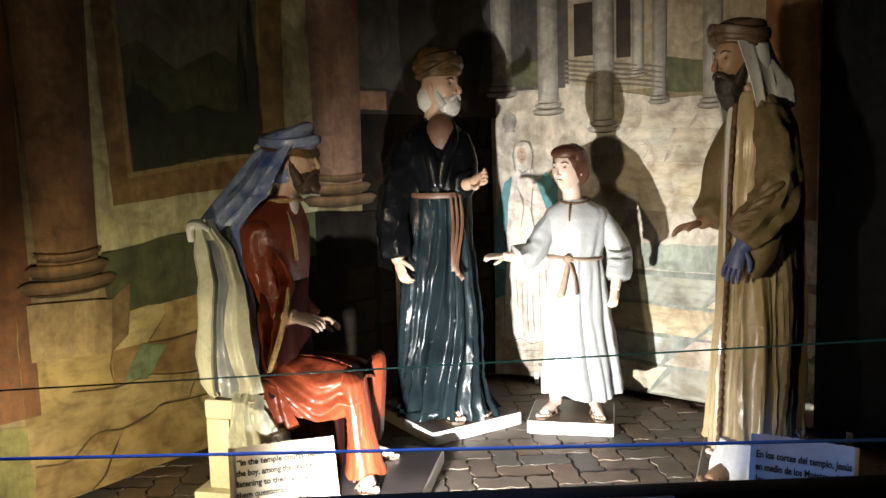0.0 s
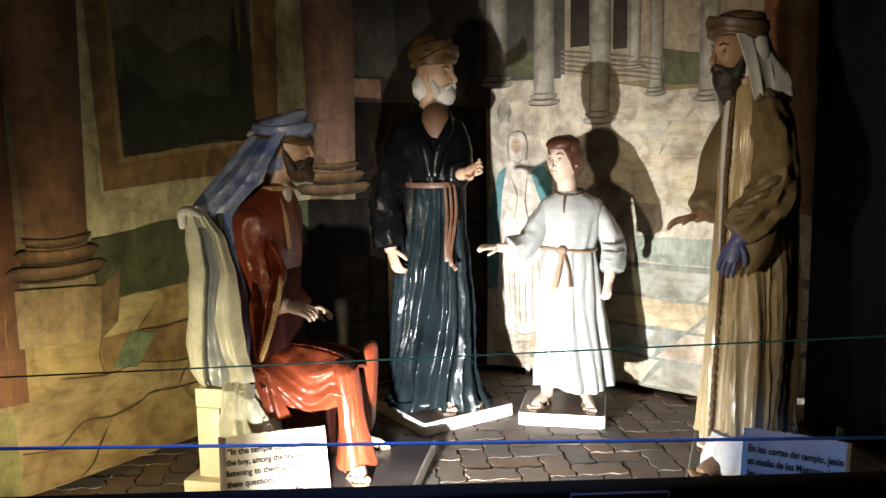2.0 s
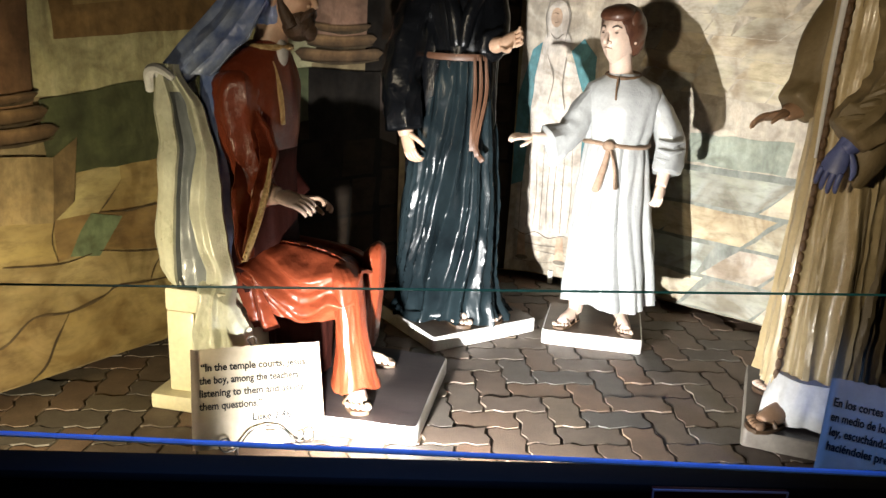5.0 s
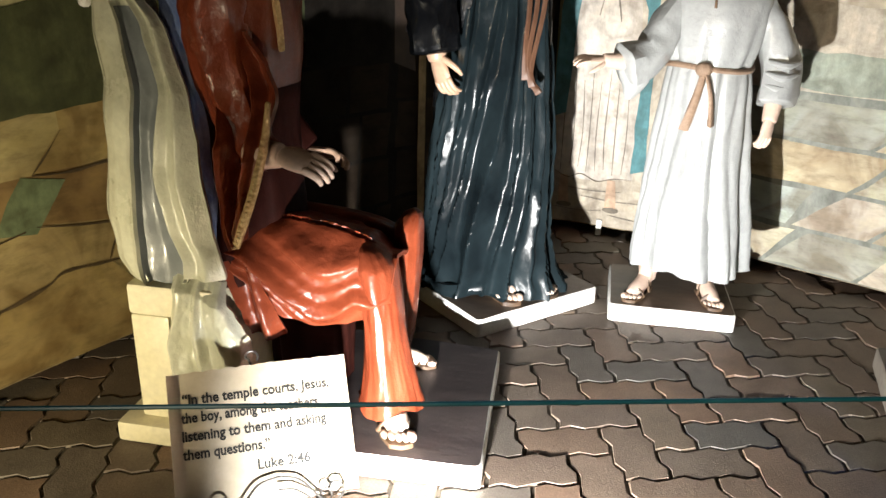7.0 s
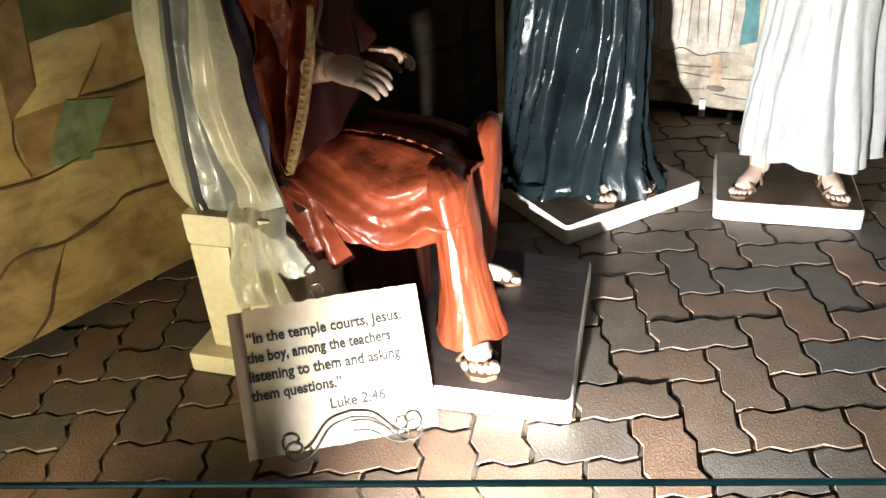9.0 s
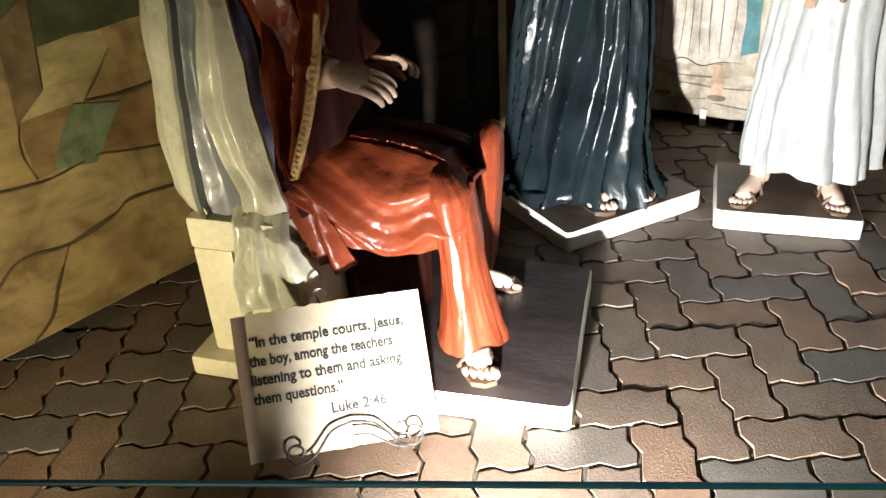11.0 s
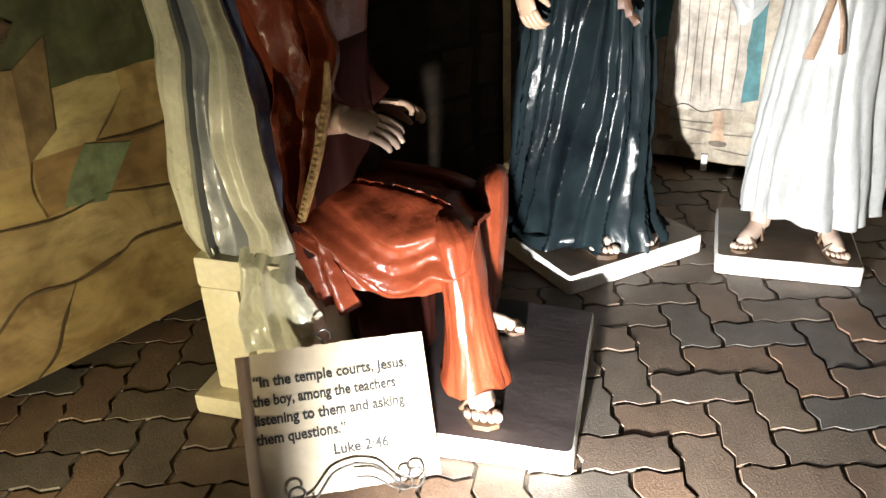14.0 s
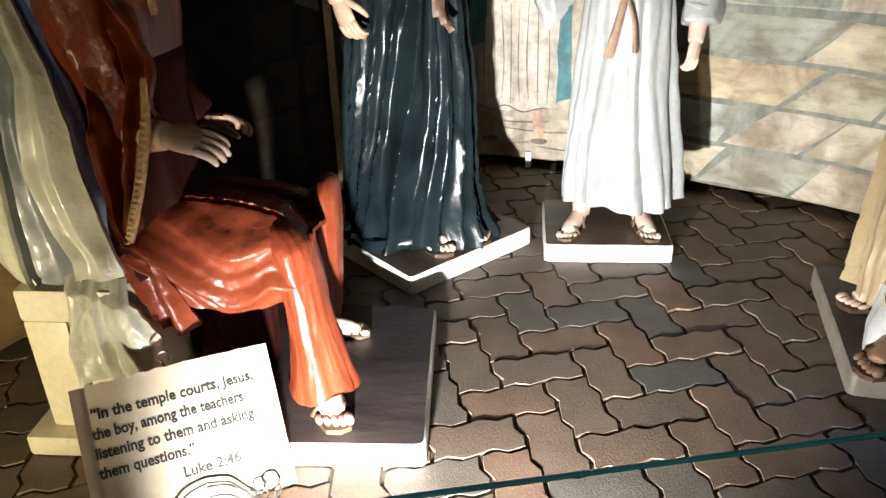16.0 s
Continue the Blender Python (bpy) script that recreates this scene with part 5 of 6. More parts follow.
    head(bm, (0.888, -0.44, 1.665), 210, I["dusky"], I["line"], 0.98, 6)
    t = pose(0.888, -0.44, 1.665, 0, 6, 210)
    blob(bm, t @ Vector((0.05, 0, -0.09)), (0.050, 0.054, 0.062), 210, I["beard"], None, 28, 18, 0.10)
    tube(bm, [t @ Vector((0.055, 0, -0.10)), t @ Vector((0.045, 0, -0.16)), t @ Vector((0.03, 0, -0.205))], [0.045, 0.036, 0.012], I["beard"], 14, 5, 5, 0.12)
    for s in (-1, 1):
        tube(bm, [t @ Vector((0.012, 0.064 * s, 0.02)), t @ Vector((0.026, 0.056 * s, -0.04)), t @ Vector((0.045, 0.042 * s, -0.085))], [0.007, 0.018, 0.026], I["beard"], 10, 4)
        tube(bm, [t @ Vector((0.10, 0.004 * s, -0.036)), t @ Vector((0.088, 0.028 * s, -0.05)), t @ Vector((0.07, 0.04 * s, -0.075))], [0.008, 0.010, 0.006], I["beard"], 8, 4)

    # head cloth falling to the shoulders
    for s in (-1, 1):
        def cloth(u, v, s=s):
            x = (0.058 - 0.070 * v + 0.02 * v * v) * (1 - u) + (-0.115 - 0.03 * v) * u
            y = 0.084 + 0.022 * math.sin(math.pi * min(1, v * 1.2) * 0.5) - 0.045 * u * u
            fold = (1 - abs(math.sin(math.pi * (2.3 * u + 0.4 * v + 0.2)))) ** 1.3
            z = 0.070 - (0.300 - 0.13 * u) * v
            return t @ Vector((x, s * (y + 0.010 * fold * (0.25 + v)), z))

        sheet(bm, cloth, 34, 36, I["white"], 0.008)
    blob(bm, t @ Vector((-0.045, 0, 0.0)), (0.085, 0.095, 0.125), 210, I["white"], None, 28, 18, 0.06)
    tube(bm, [t @ Vector((-0.06, 0, -0.02)), t @ Vector((-0.11, 0, -0.12)), t @ Vector((-0.15, 0, -0.20))], [0.085, 0.10, 0.09], I["white"], 24, 5, 7, 0.08)
    wrap(bm, t @ Vector((-0.012, 0, 0.095)), (0.108, 0.100, 0.050), I["turban"], 5, 210, 5, 0.017)
    blob(bm, t @ Vector((-0.02, 0, 0.125)), (0.085, 0.08, 0.035), 210, I["turban"], None, 20, 12, 0.06)
    # white under-hem and feet
    under = [(0.062, 0.93, -0.565, 0.145, 0.085), (0.12, 0.93, -0.55, 0.14, 0.10), (0.22, 0.94, -0.53, 0.12, 0.11)]
    robe(bm, under, 7.0, I["white"], (7, 13), (0.03, 0.12), 80, 8)
    foot(bm, (0.885, -0.55, 0.06), 222, I["dusky"], I["sandal"], 0.95, 1)
    foot(bm, (0.985, -0.33, 0.06), 190, I["pale"], I["sandal"], 0.9, -1)


def seated(bm, I):
    # body
    torso = [(0.42, -0.945, -0.70, 0.135, 0.19), (0.60, -0.945, -0.70, 0.13, 0.175), (0.80, -0.94, -0.70, 0.122, 0.17), (0.98, -0.93, -0.705, 0.13, 0.195), (1.08, -0.925, -0.71, 0.122, 0.205), (1.14, -0.915, -0.71, 0.10, 0.17), (1.18, -0.90, -0.71, 0.075, 0.10), (1.205, -0.885, -0.71, 0.055, 0.06)]
    # lower rows of the torso take the maroon that holds painted shade
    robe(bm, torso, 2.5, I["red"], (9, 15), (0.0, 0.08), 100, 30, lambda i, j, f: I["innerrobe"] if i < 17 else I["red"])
    for y0, x1, k in ((-0.79, -0.60, 0), (-0.60, -0.585, 1)):
        tube(bm, [(-0.97, y0 + 0.03 - 0.05 * k, 0.455), (-0.82, y0, 0.455), (x1 - 0.07, y0, 0.448), (x1 - 0.01, y0, 0.42), (x1, y0, 0.38)], [0.095, 0.082, 0.066, 0.055, 0.04], I["red"], 40, 8, 7, 0.07, 1.0, 1.3 + k)
    # inner skirt under the lap, its colour darkened for the shade there
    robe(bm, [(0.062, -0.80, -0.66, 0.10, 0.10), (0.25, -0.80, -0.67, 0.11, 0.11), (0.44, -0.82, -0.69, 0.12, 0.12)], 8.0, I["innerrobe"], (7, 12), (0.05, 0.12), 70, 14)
    # robe falling from the knees
    robe(bm, [(0.116, -0.543, -0.832, 0.080, 0.080), (0.15, -0.546, -0.830, 0.070, 0.074), (0.22, -0.552, -0.826, 0.058, 0.068), (0.33, -0.562, -0.820, 0.047, 0.064), (0.42, -0.572, -0.812, 0.047, 0.068), (0.475, -0.586, -0.802, 0.048, 0.070), (0.505, -0.604, -0.79, 0.034, 0.05), (0.52, -0.62, -0.785, 0.012, 0.02)], 4.4, I["red"], (3, 6), (0.06, 0.13), 130, 44, crease=0.07)
    robe(bm, [(0.175, -0.556, -0.60, 0.016, 0.05), (0.30, -0.556, -0.60, 0.026, 0.064), (0.42, -0.556, -0.595, 0.036, 0.068), (0.50, -0.556, -0.588, 0.036, 0.060), (0.528, -0.548, -0.58, 0.022, 0.035), (0.538, -0.545, -0.58, 0.006, 0.012)], 6.1, I["red"], (3, 7), (0.06, 0.16), 90, 30)
    foot(bm, (-0.580, -0.775, 0.06), 300, I["pale"], I["sandal"], 0.92, 1)
    foot(bm, (-0.615, -0.545, 0.06), 2, I["pale"], I["sandal"], 0.62, -1)

    # lap cloth: over the thighs, then hanging in swags between hip and knee
    def lap(u, v):
        x = -0.955 + 0.42 * u
        high = soft(x, [-0.955, -0.88, -0.80, -0.70, -0.62, -0.57], [0.510, 0.556, 0.560, 0.550, 0.528, 0.485])
        low = soft(x, [-0.955, -0.88, -0.84, -0.79, -0.72, -0.66, -0.615, -0.57], [0.455, 0.42, 0.37, 0.332, 0.314, 0.322, 0.330, 0.31])
        if v < 0.3:
            w = v / 0.3
            return (x - 0.01 * (1 - w), -0.565 - 0.240 * w, high - 0.07 * (1 - w) ** 2 - 0.012 * math.sin(math.pi * w) - crumple(x, w * 0.2, 1.0, 15, 0.010))
        w = (v - 0.3) / 0.7
        z = high - (high - low) * w**1.15
        hung = math.sin(math.pi * min(1, 0.06 + 0.92 * u)) ** 0.55
        y = -0.805 - 0.090 * math.sin(min(1, 1.7 * w) * math.pi / 2) * (1 - 0.25 * u**8) + 0.06 * w**3 * u**5 + 0.030 * max(0, w - 0.72) * 3.5
        p = 2.1 * (w + 1.05 * math.sqrt((u - 0.64) ** 2 + 0.008)) + 0.16 * noise.noise(Vector((3.1 * u, 2.0 * w, 7.7))) + 0.1
        fold = (0.5 + 0.5 * math.cos(2 * math.pi * p)) ** 1.7
        fine = (0.5 + 0.5 * math.cos(2 * math.pi * (2.3 * p + 0.4 * u))) ** 2
        return (x, y - (0.034 * fold + 0.008 * fine) * min(1, 2.2 * w) * hung + 0.012 - crumple(x, 0.2, z, 12, 0.010), z)

    sheet(bm, lap, 96, 120, I["red"], 0.016)

    def flap(u, v):
        x = -0.935 + 0.075 * u + (0.062 + 0.010 * u) * v
        z = 0.475 - (0.185 + 0.005 * u) * v + 0.012 * u
        return (x, -0.885 - 0.020 * math.cos(7 * u + 2 * v) - 0.012 * v - crumple(x, 0.7, z, 20, 0.012), z)

    sheet(bm, flap, 26, 26, I["red"], 0.02)
    blob(bm, (-0.77, -0.70, 0.44), (0.18, 0.15, 0.08), 0, I["red"], None, 30, 16, 0.06)
    # near arm in a wide bell sleeve with gilt edging
    tube(bm, [(-0.92, -0.865, 1.08), (-0.915, -0.860, 0.96), (-0.89, -0.845, 0.84), (-0.85, -0.865, 0.76), (-0.81, -0.89, 0.735)], [0.068, 0.068, 0.060, 0.050, 0.040], I["red"], 34, 8, 7, 0.12, 1.0, 0.5, rough=0.13)

    def bell(u, v):
        zl = 1.00 - 0.47 * v
        xl = soft(zl, [0.53, 0.56, 0.68, 0.78, 0.90, 1.0], [-0.878, -0.893, -0.908, -0.912, -0.945, -0.965])
        zr = 1.00 - 0.45 * v
        xr = soft(zr, [0.55, 0.66, 0.787, 0.86, 0.93, 1.0], [-0.862, -0.818, -0.783, -0.775, -0.800, -0.845])
        x, z = xl + (xr - xl) * u, zl + (zr - zl) * u
        y = soft(u, [0, 0.14, 0.22, 0.40, 0.52, 0.68, 0.84, 1.0], [-0.868, -0.955, -0.945, -0.872, -0.905, -0.955, -0.925, -0.952])
        return (x, y + 0.075 * min(1, max(0, (0.50 - v) / 0.24)) - 0.012 - crumple(x, 1.3, z, 14, 0.030) * math.sin(math.pi * u), z)

    sheet(bm, bell, 60, 64, I["red"], 0.012)
    tube(bm, [(-0.775, -0.945, 0.865), (-0.781, -0.955, 0.79), (-0.797, -0.96, 0.725), (-0.818, -0.96, 0.66), (-0.842, -0.957, 0.60), (-0.866, -0.952, 0.542)], [0.006, 0.009, 0.010, 0.010, 0.0105, 0.010], I["trim"], 10, 8, 2, 0.1)
    for k in range(20):
        v = k / 19
        p = catmull([(-0.781, -0.966, 0.79), (-0.797, -0.971, 0.725), (-0.818, -0.971, 0.66), (-0.842, -0.968, 0.60), (-0.866, -0.963, 0.542)], 19)[4 * k]
        blob(bm, p, (0.007, 0.002, 0.0045), 0, I["trim"], None, 8, 5)
    tube(bm, [(-0.83, -0.90, 0.745), (-0.795, -0.915, 0.748), (-0.762, -0.922, 0.750)], [0.036, 0.032, 0.027], I["pale"], 14, 4)
    hand(bm, aim((-0.765, -0.922, 0.750), (0.92, 0.04, -0.22), (0.2, -0.42, 0.88)), I["pale"], 0.82, 0.34)
    # far forearm, its sleeve coloured dark for shade, and hand
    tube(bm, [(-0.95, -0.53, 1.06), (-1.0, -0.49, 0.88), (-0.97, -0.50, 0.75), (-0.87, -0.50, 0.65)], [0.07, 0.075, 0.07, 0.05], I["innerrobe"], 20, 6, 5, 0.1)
    hand(bm, aim((-0.855, -0.50, 0.645), (0.85, -0.1, 0.05), (0.1, 0.5, 0.9)), I["skin"], 0.85, 0.5)
    # chest embroidery
    tube(bm, [(-0.835, -0.79, 1.14), (-0.812, -0.79, 1.05), (-0.803, -0.785, 0.95)], [0.008, 0.010, 0.007], I["trim"], 10, 5, 4, 0.25)
    tube(bm, [(-0.885 + 0.072 * math.cos(a), -0.71 + 0.085 * math.sin(a), 1.185) for a in (2 * math.pi * k / 16 for k in range(17))], [0.010] * 2, I["trim"], 8, 2)
    # head
    tube(bm, [(-0.885, -0.71, 1.16), (-0.868, -0.712, 1.23), (-0.85, -0.714, 1.29)], [0.058, 0.052, 0.052], I["skin"], 18, 4)
    head(bm, (-0.822, -0.715, 1.335), 355, I["skin"], I["line"], 0.95)
    t = pose(-0.822, -0.715, 1.335, 0, 0, 355)
    blob(bm, t @ Vector((0.046, 0, -0.078)), (0.052, 0.055, 0.052), 355, I["brownbeard"], None, 28, 18, 0.10)
    tube(bm, [t @ Vector((0.06, 0, -0.085)), t @ Vector((0.082, 0, -0.105)), t @ Vector((0.088, 0, -0.125))], [0.036, 0.030, 0.014], I["brownbeard"], 12, 4, 4, 0.1)
    for s in (-1, 1):
        tube(bm, [t @ Vector((0.012, 0.064 * s, 0.02)), t @ Vector((0.026, 0.056 * s, -0.04)), t @ Vector((0.045, 0.042 * s, -0.085))], [0.007, 0.018, 0.026], I["brownbeard"], 10, 4)
        tube(bm, [t @ Vector((0.098, 0.004 * s, -0.034)), t @ Vector((0.086, 0.028 * s, -0.05)), t @ Vector((0.07, 0.04 * s, -0.075))], [0.008, 0.010, 0.006], I["brownbeard"], 8, 4)
    blob(bm, t @ Vector((-0.04, 0, 0.01)), (0.080, 0.088, 0.115), 355, I["blue"], None, 26, 16, 0.06)
    wrap(bm, t @ Vector((-0.015, 0, 0.082)), (0.112, 0.100, 0.055), I["blue"], 3, 355, 6, 0.024)
    tube(bm, [t @ Vector((0.104 * math.cos(a) - 0.015, 0.098 * math.sin(a), 0.05 - 0.02 * math.cos(a))) for a in (2 * math.pi * k / 18 for k in range(19))], [0.016] * 2, I["gold"], 8, 2, 3, 0.2)
    blob(bm, t @ Vector((-0.125, -0.03, 0.062)), (0.035, 0.03, 0.02), 355, I["drape"], None, 12, 8, 0.1)
    # head cloth down the back, blue lining, pale drape
    tube(bm, [(-0.86, -0.72, 1.40), (-0.93, -0.735, 1.325), (-1.02, -0.77, 1.23), (-1.085, -0.835, 1.145), (-1.14, -0.868, 1.075)], [0.05, 0.058, 0.05, 0.042, 0.034], I["blue"], 30, 8, 6, 0.14, 1.25)

    # near fall of the head cloth, from the temple to the knot behind the shoulder
    def veil(u, v):
        a = Vector((soft(v, [0, 0.33, 0.66, 1], [-0.936, -0.992, -1.072, -1.160]), 0, 1.395 - 0.300 * v))
        b = Vector((soft(v, [0, 0.33, 0.66, 1], [-0.782, -0.828, -0.872, -0.985]), 0, soft(v, [0, 0.33, 0.66, 1], [1.400, 1.318, 1.212, 1.098])))
        p = a + (b - a) * u
        y = soft(v, [0, 0.33, 0.66, 1], [-0.828, -0.852, -0.880, -0.888]) + 0.07 * (1 - u) ** 2 * (1 - 0.7 * v)
        fold = (1 - abs(math.sin(math.pi * (2.6 * u + 0.5 * v + 0.25 * noise.noise(Vector((3 * u, 3 * v, 2))))))) ** 1.3
        return (p.x, y - 0.011 * fold * (0.3 + 0.7 * v) - crumple(p.x, 0.4, p.z, 13, 0.012), p.z)

    sheet(bm, veil, 50, 50, I["blue"], 0.010)
    blob(bm, (-0.826, -0.735, 1.165), (0.018, 0.032, 0.045), 0, I["white"], None, 16, 12, 0.08)
    tube(bm, [(-1.0, -0.80, 1.18), (-0.995, -0.83, 0.98), (-0.99, -0.84, 0.75), (-0.985, -0.85, 0.50)], [0.06, 0.058, 0.054, 0.045], I["blue"], 20, 8, 5, 0.12)
    tube(bm, [(-1.12, -0.82, 1.10), (-1.09, -0.84, 0.90), (-1.09, -0.85, 0.65), (-1.08, -0.86, 0.46)], [0.03, 0.05, 0.055, 0.04], I["drape"], 20, 8, 4, 0.08)

    # pale drape with a slate lining turned out between its two lobes
    def hang(u, v):
        z = 1.125 - 0.72 * v
        zs = [0.40, 0.425, 0.475, 0.58, 0.70, 0.87, 1.0, 1.11]
        edges = ([-1.085, -1.135, -1.170, -1.178, -1.163, -1.150, -1.165, -1.165], [-1.082, -1.090, -1.096, -1.094, -1.086, -1.066, -1.09, -1.125], [-1.020, -1.012, -1.008, -1.042, -1.062, -1.024, -1.055, -1.115], [-0.935, -0.936, -0.945, -0.966, -0.976, -0.986, -1.02, -1.095])
        e = [soft(z, zs, q) for q in edges]
        x = float(np.interp(u, [0, 0.36, 0.60, 1.0], e))
        y = soft(u, [0, 0.10, 0.20, 0.30, 0.355, 0.375, 0.48, 0.59, 0.63, 0.74, 0.84, 1.0], [-0.90, -0.935, -0.950, -0.956, -0.966, -0.935, -0.925, -0.930, -0.962, -0.950, -0.962, -0.935])
        low = 0.030 * max(0, v - 0.75) * 4 * math.sin(math.pi * min(1, u / 0.55)) + (0.045 * max(0, v - 0.8) * 5 * min(1, max(0, (u - 0.55) / 0.1)))
        return (x - 0.028 * (1 - u) + 0.032 * u * min(1, 2 * v) + 0.004 * noise.noise(Vector((9 * z, u * 3, 4))), -0.86 + (y + 0.86) * min(1, 0.45 + 1.2 * v) - crumple(x * 0.8, 2.0, z * 0.5, 11, 0.012), z + low)

    sheet(bm, hang, 80, 70, I["drape"], 0.016, lambda u, v: I["slate"] if 0.362 < u < 0.595 and v > 0.12 else I["drape"])
    blob(bm, (-1.155, -0.875, 1.095), (0.045, 0.028, 0.020), 20, I["white"], None, 16, 10, 0.15)
    tube(bm, [(-1.19, -0.905, 1.045), (-1.18, -0.92, 1.10), (-1.14, -0.93, 1.112), (-1.095, -0.925, 1.085)], [0.013, 0.017, 0.016, 0.010], I["white"], 8, 5)
    # crumpled cloth over the seat corner
    def apron(u, v):
        x = -1.045 + (0.135 + 0.055 * min(1, v * 2.2)) * u - 0.008 * v
        z = 0.462 - 0.275 * v - 0.03 * u * (1 - v) + 0.020 * v * math.sin(5 * u + 0.6)
        y = soft(u, [0, 0.10, 0.24, 0.32, 0.44, 0.55, 0.66, 0.80, 0.92, 1.0], [-0.95, -0.978, -0.965, -0.955, -0.980, -0.962, -0.976, -0.985, -0.978, -0.94])
        return (x + 0.010 * math.sin(6 * v + 4 * u), -0.955 + (y + 0.955) * (0.4 + 0.8 * v) + 0.09 * max(0, 0.16 - v) * 3 - crumple(x, 3.0, z * 0.7, 15, 0.020), z)

    sheet(bm, apron, 56, 50, I["drape"], 0.03)


def plinth_slab(label, corners, top, side):
    bm = bmesh.new()
    plinth(bm, corners, 0.06, 0, 1)
    bmesh.ops.recalc_face_normals(bm, faces=bm.faces)
    c = (sum(p[0] for p in corners) / 4, sum(p[1] for p in corners) / 4, 0)
    return tagged(finish(bm, "plinth", [M[top], M[side]], origin=c), label, "plinth", "statue plinths")


plinth_slab("low slab with brushed dark top and white edge under seated statue", [(-0.96, -1.0), (-0.29, -0.976), (-0.318, -0.40), (-0.96, -0.36)], "plinth", "edge")
plinth_slab("low slab with brown painted top and white edge, turned cornerwise", [(-0.41, -0.235), (-0.036, 0.137), (-0.39, 0.49), (-0.765, 0.12)], "plinthw", "edge")
plinth_slab("low square slab with brown top and white edge under boy statue", [(0, 0), (0.413, 0), (0.413, 0.37), (0.004, 0.37)], "plinthw", "edge")
plinth_slab("low slab with grey-brown edge under robed statue", [(0.714, -0.675), (1.21, -0.755), (1.30, -0.19), (0.806, -0.108)], "plinth", "greyedge")

chair = thing("stone_chair", "cream painted plaster chair with stepped foot under seated statue", "chair", (-1.06, -0.7, 0))
for name, lo, hi, r in (("foot_slab", (-1.205, -0.985, 0), (-0.965, -0.42, 0.055), 0.010), ("post", (-1.155, -0.945, 0.055), (-1.055, -0.86, 0.34), 0.010), ("post", (-1.155, -0.50, 0.055), (-1.055, -0.415, 0.34), 0.010), ("seat", (-1.155, -0.95, 0.34), (-0.93, -0.42, 0.42), 0.012), ("backrest", (-1.12, -0.86, 0.42), (-1.05, -0.52, 0.86), 0.012), ("seat_body", (-1.054, -0.92, 0.062), (-0.90, -0.46, 0.34), 0.01)):
    bm = bmesh.new()
    box(bm, [a - b for a, b in zip(lo, (-1.06, -0.7, 0))], [a - b for a, b in zip(hi, (-1.06, -0.7, 0))], r)
    part(name, bm, M["cream"], chair)

statue("boy_statue", ["grey", "rope", "braid", "pale", "line", "hair", "sandal"], boy, "painted plaster statue of a boy in a grey-white robe", (0.2, 0.18, 0))
statue("elder_statue", ["teal", "coat", "brown", "rope", "skin", "pale", "line", "grizzle", "gold", "sandal"], elder, "white-bearded elder statue in dark teal robe and gold turban", (-0.4, 0.13, 0))
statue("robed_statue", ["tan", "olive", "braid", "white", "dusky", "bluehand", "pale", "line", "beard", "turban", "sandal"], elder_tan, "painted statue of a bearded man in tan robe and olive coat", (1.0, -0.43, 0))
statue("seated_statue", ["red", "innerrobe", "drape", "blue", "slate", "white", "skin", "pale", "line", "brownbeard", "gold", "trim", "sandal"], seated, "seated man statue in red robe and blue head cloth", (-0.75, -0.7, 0))


